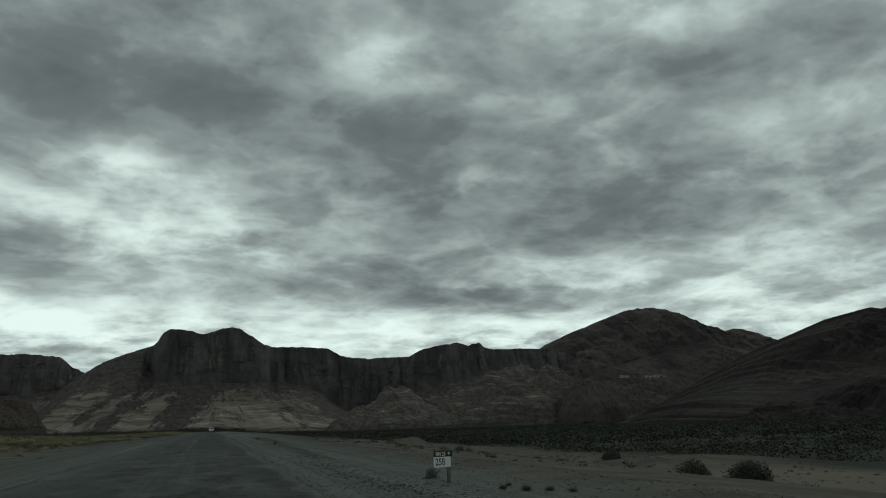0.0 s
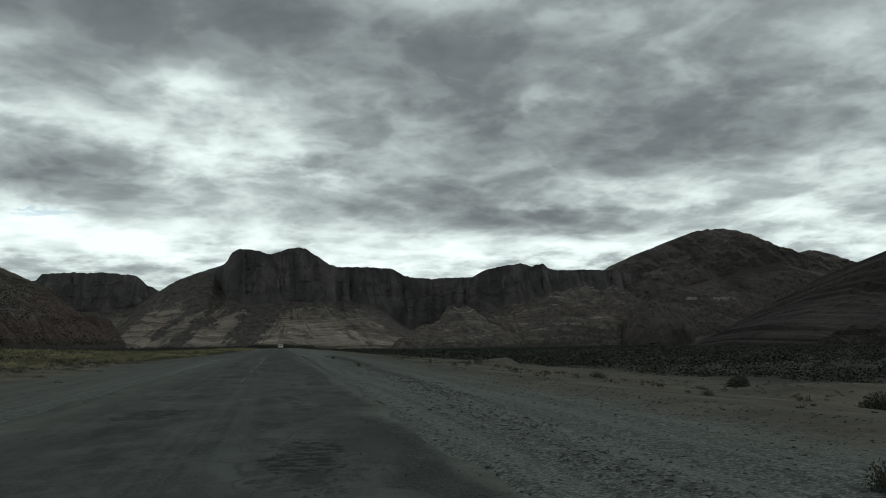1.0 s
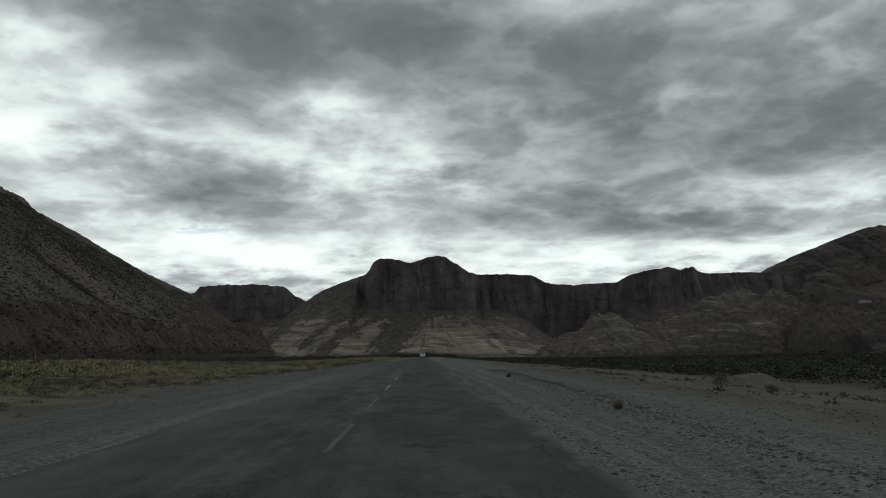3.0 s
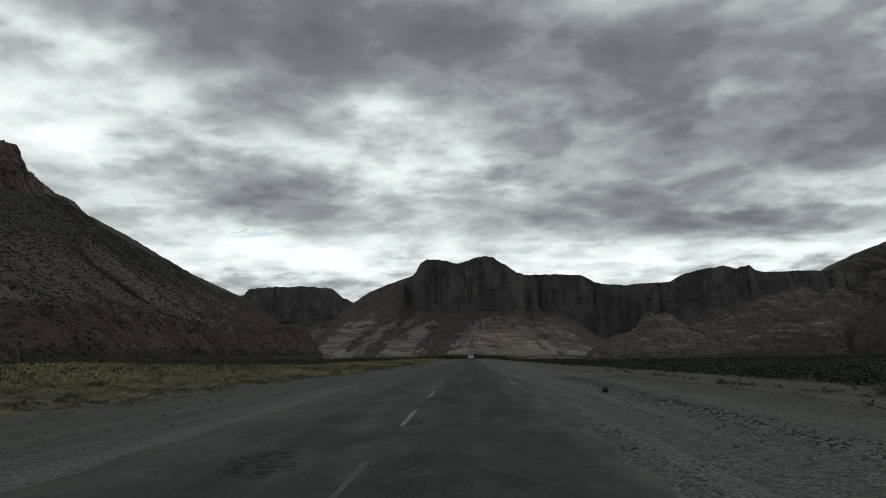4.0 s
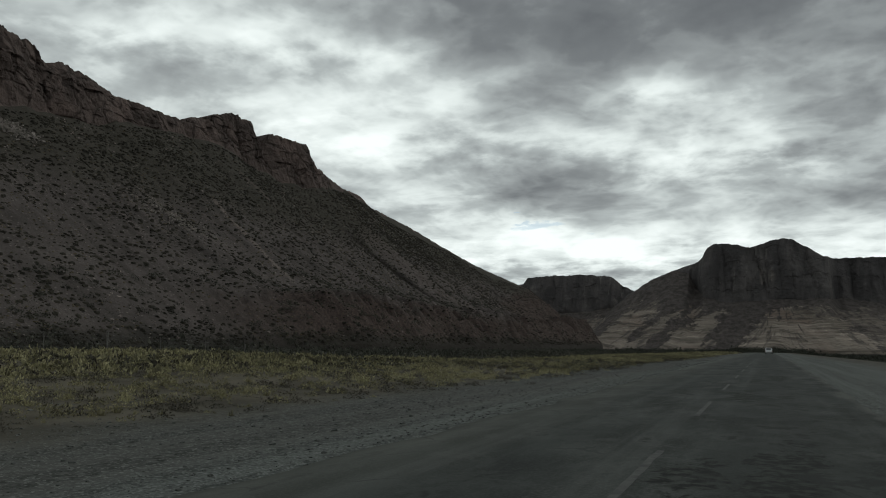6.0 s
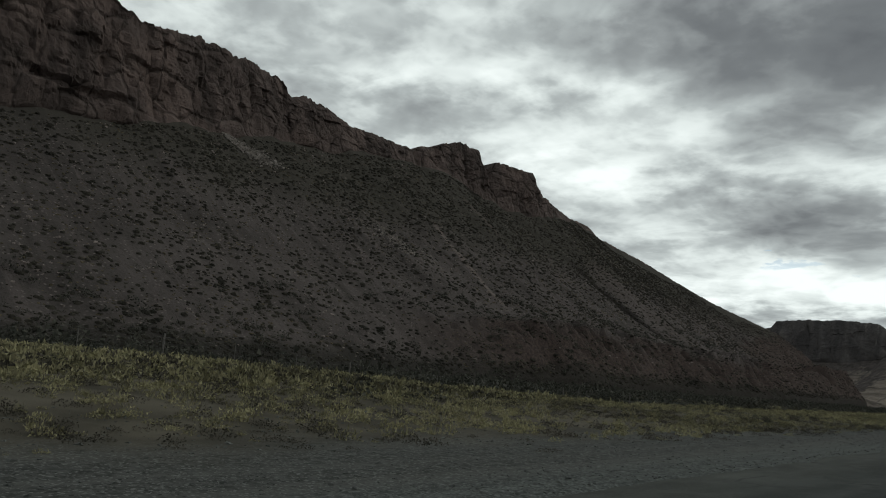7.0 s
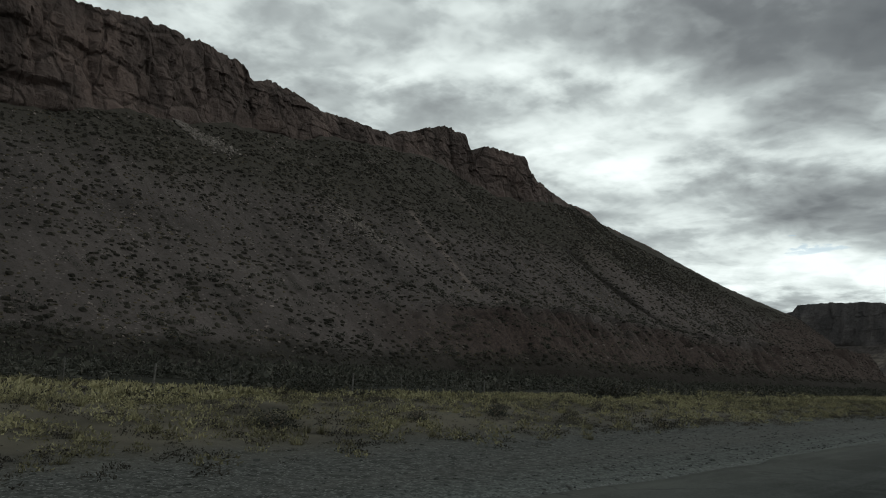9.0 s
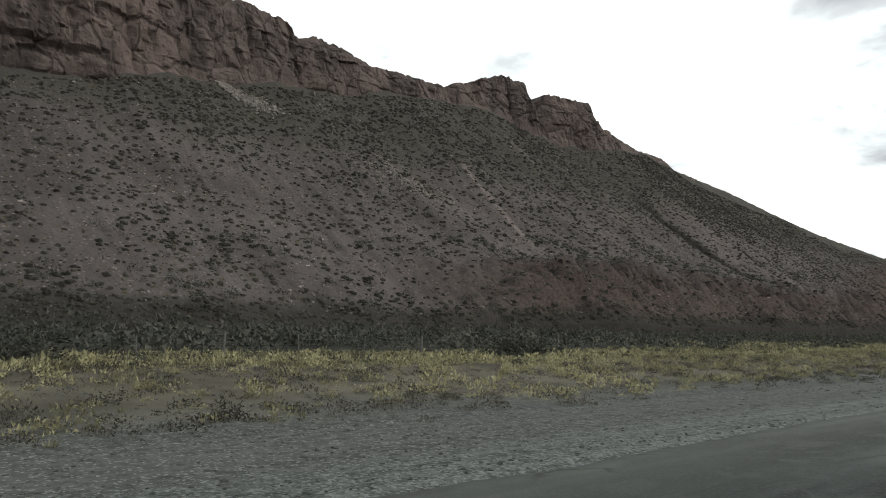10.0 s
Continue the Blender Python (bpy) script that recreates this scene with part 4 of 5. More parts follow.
# ---- far range ----
def range_mesh(name, x0, x1, dx, y_face, crest_pairs, brow_fn, face_depth, foot_y, foot_z, seed, mats, label, category, bulge=None, jag=2.5, flutes=9.0, apron_amp=9.0, terrace=0.0, rough=0.0, beds=()):
    """A cliff range that faces the road: scree apron, cliff and top."""
    ob = tagged(new(name), label, category)
    xs = np.arange(x0, x1 + 0.1, dx)
    top = curve(xs, crest_pairs) + 0.6 * jag * fbm(xs / 22, 0 * xs, seed) + 0.5 * jag * fbm(xs / 6, 0 * xs, seed + 1) + 0.5 * jag * np.round(1.6 * fbm(xs / 9, 0 * xs, seed + 19))
    foot_of_cliff = np.minimum(brow_fn(xs), top - 2)
    yf = y_face + (bulge(xs) if bulge else 0 * xs)
    na, nc = 110, 60
    a = np.linspace(0, 1, na)
    AX = np.repeat(xs[:, None], na, 1)
    AY = foot_y + (yf[:, None] - foot_y) * a
    AZ = foot_z + (foot_of_cliff[:, None] - foot_z) * (0.75 * a + 0.25 * a ** 2)
    w = np.sin(np.pi * a) ** 0.7
    side = 1 - 2 * step(AX, -20, 60)
    slid = AX - 0.95 * side * AZ
    AZ = AZ + w * apron_amp * (0.8 * fbm(slid / 60, AY / 300, seed + 2) + 0.35 * ridged(slid / 20, AY / 120, seed + 3) + 0.22 * fbm(AX / 15, AY / 15, seed + 9) + 0.12 * fbm(AX / 5, AY / 5, seed + 10))
    # beds stand proud of the scree in low steps
    bare = np.full(AX.shape, 0.0 if beds else 1.0)
    for p0, w0, z0, p1, w1, z1, k in beds:
        f = (AZ - z0) / (z1 - z0)
        room = np.minimum(w0 + f * (w1 - w0) - np.abs(AX - p0 - f * (p1 - p0)), (1 - f) * (z1 - z0)) + 18 * fbm(slid / 18, AZ / 60, seed + 15)
        bare = np.maximum(bare, k * step(room, -3, 7))
    lift = AZ / 5.0 + 0.8 * fbm(AX / 70, AY / 70, seed + 11)
    AZ = AZ + w * bare * (1.5 * (1.0 if beds else 0.0) + terrace * 5.0 * (np.clip((lift % 1.0) * 2.2 - 0.6, 0, 1) - lift % 1.0))
    AZ[:, 0] = foot_z - 12
    part("apron", fast_mesh("apron", np.stack([AX, AY, AZ], -1).reshape(-1, 3), grid_faces(*AX.shape), mats[0], False), ob, "rock apron below the cliff")
    c = np.linspace(0, 1, nc)
    CX = np.repeat(xs[:, None], nc, 1)
    CZ = AZ[:, -1:] + (top[:, None] - AZ[:, -1:]) * c
    CY = yf[:, None] + face_depth * c ** 1.4
    k = np.sin(np.pi * c) ** 0.5 * step(top - foot_of_cliff, 3, 30)[:, None]
    CZ = CZ + k * rough * (0.7 * ridged(CX / 46, CY / 120, seed + 21) + 0.6 * fbm(CX / 26, CY / 26, seed + 22) + 0.35 * fbm(CX / 9, CY / 9, seed + 23))
    CY = CY - k * flutes * (0.9 * pillars(CX, CZ, 58.0, seed + 4) + 0.40 * pillars(CX, CZ, 21.0, seed + 5) + 0.55 * fbm(CX / 30, CZ / 22, seed + 6) + 0.25 * fbm(CX / 8, CZ / 9, seed + 12))
    CY = CY - k * flutes * 0.35 * blocks(CX, CZ, 12.0, 22.0, seed + 7)
    bk = np.array([10, 60, 200, 500, 900.0])
    BX = np.repeat(xs[:, None], 5, 1)
    BY = (yf + face_depth)[:, None] + bk
    BZ = top[:, None] - np.array([0.5, 4, 30, 120, 320.0])
    V = np.stack([np.concatenate([CX, BX], 1), np.concatenate([CY, BY], 1), np.concatenate([CZ, BZ], 1)], -1)
    part("cliff", fast_mesh("cliff", V.reshape(-1, 3), grid_faces(V.shape[0], V.shape[1]), mats[1], False), ob, "dark jointed cliff")
    return ob


range_mesh("butte", -470, -150, 2.0, 1430,
           [(-470, 100), (-412, 118), (-404, 127), (-380, 129), (-315, 131), (-262, 128), (-248, 124), (-235, 110), (-213, 100), (-150, 60)],
           lambda x: curve(x, [(-470, 62), (-300, 62), (-240, 70), (-200, 84), (-150, 50)]), 18, 1290, -4, 100, (M_APRON, M_BASALT), "flat-topped dark butte with sheer sides", "butte", jag=1.6, flutes=8, beds=BEDS)
MASSIF = [(-330, 4), (-300, 16), (-258, 50), (-215, 88), (-177, 113), (-137, 128), (-89, 143), (-81, 157), (-68, 163), (-46, 162), (-16, 155), (0, 159), (10, 163), (22, 166), (35, 167), (47, 162), (58, 154), (66, 150),
          (78, 141), (84, 137), (146, 138), (202, 138), (233, 128), (278, 122), (355, 120), (371, 131), (402, 138), (439, 143), (464, 136), (471, 142), (488, 143), (497, 137), (521, 133), (589, 134), (640, 134), (700, 120)]
BROW = [(-330, 0), (-300, 12), (-258, 46), (-215, 84), (-177, 109), (-140, 123), (-112, 120), (-98, 92), (-84, 74), (-36, 68), (32, 70), (92, 71), (110, 78), (150, 66), (178, 58), (217, 38), (256, 16), (290, 30), (340, 52), (400, 62), (460, 76), (560, 92), (700, 70)]
range_mesh("mesa", -330, 700, 2.0, 1385, MASSIF, lambda x: curve(x, BROW) + 5 * fbm(x / 26, 0 * x, 119), 22, 1190, -4, 120,
           (M_APRON, M_BASALT), "dark-topped mesa with sheer cliffs above pale aprons", "mesa",
           bulge=lambda x: -50 * step(x, -104, -84) * (1 - step(x, 84, 104)) + 75 * np.exp(-((x - 262) / 62) ** 2) - 30 * np.exp(-((x - 430) / 66) ** 4), flutes=9.0, apron_amp=7, terrace=0.5, jag=1.4, beds=BEDS)
range_mesh("mountain", 520, 1700, 3.5, 1335,
           [(520, -12), (600, 60), (660, 132), (698, 160), (790, 196), (871, 226), (945, 235), (1006, 223), (1053, 199), (1100, 178), (1130, 182), (1153, 190), (1199, 171), (1241, 157), (1342, 165), (1500, 190), (1700, 160)],
           lambda x: curve(x, [(520, -20), (600, 30), (700, 85), (945, 142), (1100, 110), (1700, 110)]), 170, 1020, -6, 140, (M_DARKHILL, M_DARKHILL),
           "dark rounded mountain with stony flanks", "mountain", flutes=20, apron_amp=24, terrace=0.0, rough=12, jag=2.0)


def foothill(name, cx, cy, sx, sy, h, seed, mat, label, power=1.0, terrace=0.6, skew=0.0):
    """A low hill of rock on the valley floor."""
    ob = tagged(new(name), label, "hill")
    u, v = np.meshgrid(np.linspace(-1.1, 1.1, 190), np.linspace(-1.1, 1.1, 130))
    r = np.sqrt((u - skew * (1 - np.clip(np.abs(u), 0, 1))) ** 2 + v ** 2) + 0.26 * fbm(u * 2.2, v * 2.2, seed, 5)
    X, Y = cx + u * sx, cy + v * sy
    Z = h * np.clip(1 - r, 0, 1) ** power * (1 + 0.34 * ridged(u * 3.5 + 0.4 * v, v * 1.5, seed + 1)) + 2.5 * fbm(X / 22, Y / 22, seed + 2) + 1.2 * fbm(X / 7, Y / 7, seed + 3) - 14 * step(r, 0.85, 1.1) - 5
    lift = Z / 4.5 + 1.6 * fbm(X / 60, Y / 60, seed + 4)
    Z = Z + terrace * 4.5 * (np.clip((lift % 1.0) * 2.2 - 0.6, 0, 1) - lift % 1.0)
    part("slope", fast_mesh("slope", np.stack([X, Y, Z], -1).reshape(-1, 3), grid_faces(*X.shape), mat, False), ob, "stepped slope of bedded rock")
    return ob


foothill("foothill", 480, 1230, 175, 140, 92, 150, M_BEDDED, "low hill of pale banded rock", 0.62, 0.6, 0.30)
foothill("foothill", 282, 1225, 125, 110, 52, 160, M_BEDDED, "small pale cone of bedded rock", 0.85, 0.4)
foothill("foothill", 572, 1110, 76, 90, 62, 170, M_SPUR, "low brown dark spur of rock", 0.7, 0.15, -0.2)
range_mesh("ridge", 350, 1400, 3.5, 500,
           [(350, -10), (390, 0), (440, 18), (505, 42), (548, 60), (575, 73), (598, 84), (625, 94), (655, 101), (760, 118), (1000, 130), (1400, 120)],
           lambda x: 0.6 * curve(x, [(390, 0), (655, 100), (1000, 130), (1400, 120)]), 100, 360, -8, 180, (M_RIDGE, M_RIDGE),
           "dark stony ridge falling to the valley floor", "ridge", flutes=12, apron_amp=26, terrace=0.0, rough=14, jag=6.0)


# ---- scatter of plants and stones ----
def clump(rng, leaves, size, flat=0.75):
    """Template of a shrub: many small leaf blades in a ragged dome."""
    d = rng.normal(size=(leaves, 3))
    d /= np.linalg.norm(d, axis=1)[:, None]
    d[:, 2] = np.abs(d[:, 2]) * flat
    c = d * rng.uniform(0.35, 1.0, (leaves, 1))
    c[:, 2] += 0.05
    a, b = rng.normal(size=(leaves, 3)), rng.normal(size=(leaves, 3))
    a, b = 1.2 * a / np.linalg.norm(a, axis=1)[:, None], 1.1 * b / np.linalg.norm(b, axis=1)[:, None]
    v = np.stack([c + size * a * 0.5, c - size * a * 0.5, c + size * b], 1)
    return v.reshape(-1, 3)


def tuft(rng, blades, width=0.085):
    """Template of a bunch of grass: a round cushion of narrow blades."""
    ang = rng.uniform(0, 2 * np.pi, blades)
    lean = rng.uniform(0.05, 1.45, blades)
    h = rng.uniform(0.55, 1.0, blades)
    spread = 0.30 * np.sqrt(rng.uniform(0, 1, blades))
    root = np.stack([spread * np.cos(ang), spread * np.sin(ang), 0.12 - 0.3 * spread], 1)
    tip = root + np.stack([np.cos(ang) * np.sin(lean) * h * 0.62, np.sin(ang) * np.sin(lean) * h * 0.62, np.cos(lean) * h * 0.8], 1)
    side = np.stack([-np.sin(ang), np.cos(ang), 0 * ang], 1) * width
    return np.stack([root - side, root + side, tip], 1).reshape(-1, 3)


def cushion(rng, leaves, size, flat=0.8):
    """Template of a low round cushion plant: small leaves close to a lumpy dome."""
    d = rng.normal(size=(leaves, 3))
    d /= np.linalg.norm(d, axis=1)[:, None]
    d[:, 2] = np.abs(d[:, 2]) * flat
    lump = 1 + 0.25 * np.sin(3 * d[:, 0] + rng.uniform(0, 6)) * np.cos(3 * d[:, 1] + rng.uniform(0, 6))
    c = d * (lump * rng.uniform(0.55, 1.0, leaves))[:, None]
    a, b = rng.normal(size=(leaves, 3)), rng.normal(size=(leaves, 3)) * np.array([0.6, 0.6, 1.2]) + 0.8 * d
    a, b = a / np.linalg.norm(a, axis=1)[:, None], b / np.linalg.norm(b, axis=1)[:, None]
    return np.stack([c + size * a * 0.45, c - size * a * 0.45, c + size * 1.3 * b], 1).reshape(-1, 3)


def pebble(rng):
    """Template of an angular stone: a jittered, turned block."""
    v = np.array([(x, y, z) for x in (-1, 1) for y in (-1, 1) for z in (-1, 1)], float) * np.array([0.8, 0.62, 0.5]) * rng.uniform(0.65, 1.1, (8, 1))
    v = v @ np.array(Euler(tuple(rng.uniform(-0.6, 0.6, 3))).to_matrix()).T
    q = [(0, 1, 3, 2), (4, 6, 7, 5), (0, 4, 5, 1), (2, 3, 7, 6), (0, 2, 6, 4), (1, 5, 7, 3)]
    f = np.array([t for a, b, c, d in q for t in ((a, b, c), (a, c, d))])
    return v[f].reshape(-1, 3)


def knob(rng):
    """Template of a low round shrub seen from afar: a lumpy dome."""
    n = 5
    ang = np.arange(n) / n * 2 * np.pi + rng.uniform(-0.3, 0.3, n)
    low = np.stack([np.cos(ang), np.sin(ang), np.full(n, -0.3)], 1) * rng.uniform(0.75, 1.15, (n, 1))
    mid = np.stack([np.cos(ang + 0.4), np.sin(ang + 0.4), np.full(n, 0.75)], 1) * rng.uniform(0.6, 0.95, (n, 1))
    top = np.array([rng.uniform(-0.2, 0.2), rng.uniform(-0.2, 0.2), rng.uniform(0.8, 1.05)])
    out = []
    for i in range(n):
        j = (i + 1) % n
        out += [low[i], low[j], mid[i], low[j], mid[j], mid[i], mid[i], mid[j], top]
    return np.array(out)


def scatter(name, templates, x, y, z, size, tall, material, label, category, rng):
    """Many copies of the templates in one mesh."""
    which = rng.integers(0, len(templates), len(x))
    turn = rng.uniform(0, 2 * np.pi, len(x))
    out = []
    for k, tpl in enumerate(templates):
        s = which == k
        c, sn = np.cos(turn[s])[:, None], np.sin(turn[s])[:, None]
        px, py = tpl[None, :, 0] * size[s][:, None], tpl[None, :, 1] * size[s][:, None]
        out.append(np.stack([x[s][:, None] + px * c - py * sn, y[s][:, None] + px * sn + py * c, z[s][:, None] + tpl[None, :, 2] * (size * tall)[s][:, None]], -1).reshape(-1, 3))
    v = np.concatenate(out)
    return tagged(new(name, fast_mesh(name, v, np.arange(len(v)).reshape(-1, 3), material)), label, category, kind="stuff")


rng = np.random.default_rng(7)
TUFTS = [cushion(rng, 84, 0.17) for _ in range(6)] + [tuft(rng, 90, 0.018) for _ in range(2)]
FARTUFTS = [cushion(rng, 26, 0.42) for _ in range(8)]
FINEBUSH = [cushion(rng, 110, 0.13, 0.7) for _ in range(6)]
SHRUBS = [clump(rng, 52, 0.155) for _ in range(6)]
STONES = [pebble(rng) for _ in range(6)]
DOTS = [knob(rng) * np.array([1.0, 1.0, 0.8]) for _ in range(10)]
BIGBUSH = [clump(rng, 100, 0.125) for _ in range(6)]
FARBUSH = [clump(rng, 36, 0.21) for _ in range(6)]


def strewn(n, x0, x1, y0, y1, keep=None):
    x, y = rng.uniform(x0, x1, n), rng.uniform(y0, y1, n)
    if keep is not None:
        k = keep(x, y) > rng.uniform(0, 1, n)
        x, y = x[k], y[k]
    return x, y


# tussock field
def cover(x, y, seed, size, base, gain):
    return np.clip(base + gain * fbm(x / size, y / size, seed), 0, 1) * step(grass_edge(y) - x, -1.5, 2.0)


x, y = strewn(52000, -44, -8, 45, 230, lambda x, y: cover(x, y, 200, 3.0, 0.55, 0.55) * (0.62 + 0.38 * step(grass_edge(y) - x, 0, 6)))
near = x > -18.5
for pick, tpl in ((near, TUFTS), (~near, FARTUFTS)):
    xs, ys = x[pick], y[pick]
    scatter("tussock_grass", tpl, xs, ys, land(xs, ys) - 0.03, 0.10 + 0.26 * rng.uniform(0, 1, len(xs)) ** 2.0, rng.uniform(0.8, 1.3, len(xs)), M_TUFT, "yellow-green dry tussock grass on the verge", "grass", rng)
x, y = strewn(7000, -70, -10, 230, 420, lambda x, y: cover(x, y, 200, 12, 0.55, 0.9))
scatter("tussock_grass", FARTUFTS, x, y, land(x, y) - 0.02, rng.uniform(0.4, 0.9, len(x)), rng.uniform(0.5, 0.8, len(x)), M_TUFT, "yellow-green dry tussock grass on the verge", "grass", rng)
x, y = strewn(34000, -46, -8, 45, 230, lambda x, y: np.clip(0.60 - 0.4 * fbm(x / 3.0, y / 3.0, 200), 0.1, 1) * (0.03 + 0.97 * step(grass_edge(y) - x, -2, 1)))
near = x > -20
for pick, tpl in ((near, FINEBUSH), (~near, FARTUFTS)):
    xs, ys = x[pick], y[pick]
    scatter("low_scrub", tpl, xs, ys, land(xs, ys) - 0.03, 0.09 + 0.26 * rng.uniform(0, 1, len(xs)) ** 2.0, rng.uniform(0.65, 1.0, len(xs)), M_GREYSCRUB, "low grey-brown steppe scrub among the grass", "shrub", rng)
def hill_at(x, y):
    """Height of the scree slope."""
    i = np.clip(np.searchsorted(hy, y) - 1, 0, len(hy) - 2)
    t = np.clip((x - foot[i]) / (brow_x[i] - foot[i]), 0, 1) * (nt - 1)
    j = np.clip(t.astype(int), 0, nt - 2)
    f, g = t - j, np.clip((y - hy[i]) / (hy[i + 1] - hy[i]), 0, 1)
    return (TZ[i, j] * (1 - f) + TZ[i, j + 1] * f) * (1 - g) + (TZ[i + 1, j] * (1 - f) + TZ[i + 1, j + 1] * f) * g


x, y = strewn(185000, -305, -120, 140, 1200, lambda x, y: ((x < along(y, HILL_FOOT, 1) - 2) & (hill_at(x, y) < along(y, CLIFF_FOOT, 2) - 1)) * np.clip(0.24 + 0.30 * fbm(x / 30, y / 14, 203) + 0.16 * fbm(x / 6, y / 6, 213) + 0.34 * step(hill_at(x, y), 48, 75) + 0.45 * (1 - step(hill_at(x, y), 3, 10)) + gully_of(x, y, 4.5), 0.03, 1))
wide = 0.30 + 0.80 * rng.uniform(0, 1, len(x)) ** 2.0
scatter("hillside_scrub", DOTS, x, y, hill_at(x, y) - 0.12, wide, rng.uniform(0.7, 1.1, len(x)), M_HILLSCRUB, "scattered dark scrub on the scree slope", "shrub", rng)
x, y = strewn(26000, -300, -130, 140, 760, lambda x, y: ((x < along(y, HILL_FOOT, 1) - 4) & (hill_at(x, y) < along(y, CLIFF_FOOT, 2) - 1)) * np.clip(0.4 + 0.7 * fbm(x / 24, y / 18, 214), 0, 1))
scatter("hillside_grass", DOTS, x, y, hill_at(x, y) - 0.08, rng.uniform(0.22, 0.55, len(x)), rng.uniform(0.6, 1.0, len(x)), M_OLIVE, "olive dry grass clumps on the scree slope", "grass", rng)
x, y = strewn(16000, -300, -130, 140, 760, lambda x, y: ((x < along(y, HILL_FOOT, 1) - 4) & (hill_at(x, y) < along(y, CLIFF_FOOT, 2) - 1)) * np.clip(0.3 + 1.0 * fbm(x / 20, y / 10, 215), 0, 1))
scatter("scree_boulders", STONES, x, y, hill_at(x, y), 0.25 + 0.55 * rng.uniform(0, 1, len(x)) ** 3, np.full(len(x), 0.9), M_BOULDER, "loose brown boulders on the scree slope", "rock", rng)
x, y = strewn(7000, -185, -40, 60, 600, lambda x, y: np.clip(0.42 + 1.5 * fbm(x / 11, y / 14, 202), 0, 1) * step(-x, 40, 56))
scatter("thicket", SHRUBS, x, y, np.maximum(land(x, y), np.where(x < along(y, HILL_FOOT, 1), hill_at(x, y), -9)) - 0.1, rng.uniform(0.9, 3.0, len(x)), rng.uniform(0.8, 1.25, len(x)), M_THICKET, "grey-green thicket at the foot of the hill", "shrub", rng)
x, y = strewn(3600, -82, -42, 60, 380, lambda x, y: np.clip(0.22 + 1.6 * fbm(x / 8, y / 11, 209), 0, 1))
scatter("thicket", BIGBUSH, x, y, land(x, y) - 0.1, 0.5 + 2.0 * rng.uniform(0, 1, len(x)) ** 2, rng.uniform(0.8, 1.2, len(x)), M_THICKET, "tall grey-green bushes beyond the fence", "shrub", rng)
x, y = strewn(60, -36, -17, 70, 230)
scatter("thicket", BIGBUSH, x, y, land(x, y) - 0.05, rng.uniform(0.5, 1.1, len(x)), rng.uniform(0.6, 0.9, len(x)), M_THICKET, "single dark bushes among the grass", "shrub", rng)
x, y = strewn(700, 9, 62, 18, 130, lambda x, y: np.clip(0.5 + fbm(x / 7, y / 7, 210), 0, 1))
scatter("low_scrub", SHRUBS, x, y, land(x, y) - 0.02, rng.uniform(0.08, 0.34, len(x)), rng.uniform(0.6, 1.0, len(x)), M_BUSH, "small dark shrubs on bare ground", "shrub", rng)
# valley floor scrub
x, y = strewn(15000, 48, 420, 40, 900, lambda x, y: step(x, 50, 72) * step(np.hypot(x, y), 95, 130) * np.clip(0.75 + 0.6 * fbm(x / 40, y / 40, 204), 0.2, 1))
close = np.hypot(x, y) < 190
for pick, tpl in ((close, BIGBUSH), (~close, FARBUSH)):
    xs, ys = x[pick], y[pick]
    scatter("valley_scrub", tpl, xs, ys, land(xs, ys) - 0.3, rng.uniform(1.5, 4.2, len(xs)), rng.uniform(0.5, 0.85, len(xs)), M_BUSH, "dark dense scrub on the valley floor", "shrub", rng)
x, y = strewn(3600, -190, 120, 430, 1000, lambda x, y: np.clip(0.7 + 0.8 * fbm(x / 40, y / 40, 205), 0.1, 1))
scatter("valley_scrub", FARBUSH, x, y, land(x, y) - 0.2, rng.uniform(1.6, 4.2, len(x)), rng.uniform(0.7, 1.2, len(x)), M_BUSH, "dark dense scrub at the end of the straight", "shrub", rng)
# pale fallen blocks below the crag
k = rng.uniform(0, 1, 700) ** 1.3
y = 267 + 17 * k + rng.normal(0, 1.8, 700) * (0.4 + 1.4 * k)
x = -272 + 17 * k + rng.normal(0, 1.2, 700)
scatter("fallen_blocks", STONES, x, y, hill_at(x, y) + 0.3, rng.uniform(0.2, 1.0, 700), np.full(700, 0.9), M_PALE, "pale fallen blocks below the crag", "rock", rng)
k = rng.uniform(0, 1, 500)
x, y = -228 + 20 * k + rng.normal(0, 3, 500), 312 + 14 * k + rng.normal(0, 5, 500)
scatter("fallen_blocks", STONES, x, y, hill_at(x, y), rng.uniform(0.2, 0.7, 500), np.full(500, 0.8), M_PALE, "pale rubble on the scree slope", "rock", rng)
# loose stones on the shoulders
def stony(x, y):
    return 0.10 + 0.95 * np.exp(-((x - WINDROW(y)) / 0.75) ** 2) + 0.45 * np.exp(-((x - 2.35) / 0.3) ** 2) + 0.35 * np.exp(-((x - WINDROW(y) - 4) / 1.2) ** 2)


x, y = strewn(40000, 2.1, 9.5, 8, 95, stony)
scatter("gravel", STONES, x, y, land(x, y), rng.uniform(0.008, 0.028, len(x)) * rng.uniform(0.6, 1.8, len(x)) * (1 + 0.25 * np.exp(-((x - WINDROW(y)) / 0.8) ** 2)), rng.uniform(0.5, 0.9, len(x)), M_STONE, "loose grey gravel along the shoulder", "gravel", rng)
x, y = strewn(30000, -14, -5.0, 75, 175, lambda x, y: 0.42 + 0.7 * fbm(x / 1.2, y / 9, 206) + 0.5 * np.exp(-((x + 5.1) / 0.25) ** 2))
scatter("gravel", STONES, x, y, land(x, y), rng.uniform(0.008, 0.026, len(x)) * rng.uniform(0.5, 1.9, len(x)), rng.uniform(0.5, 0.9, len(x)), M_STONE, "loose grey gravel along the shoulder", "gravel", rng)
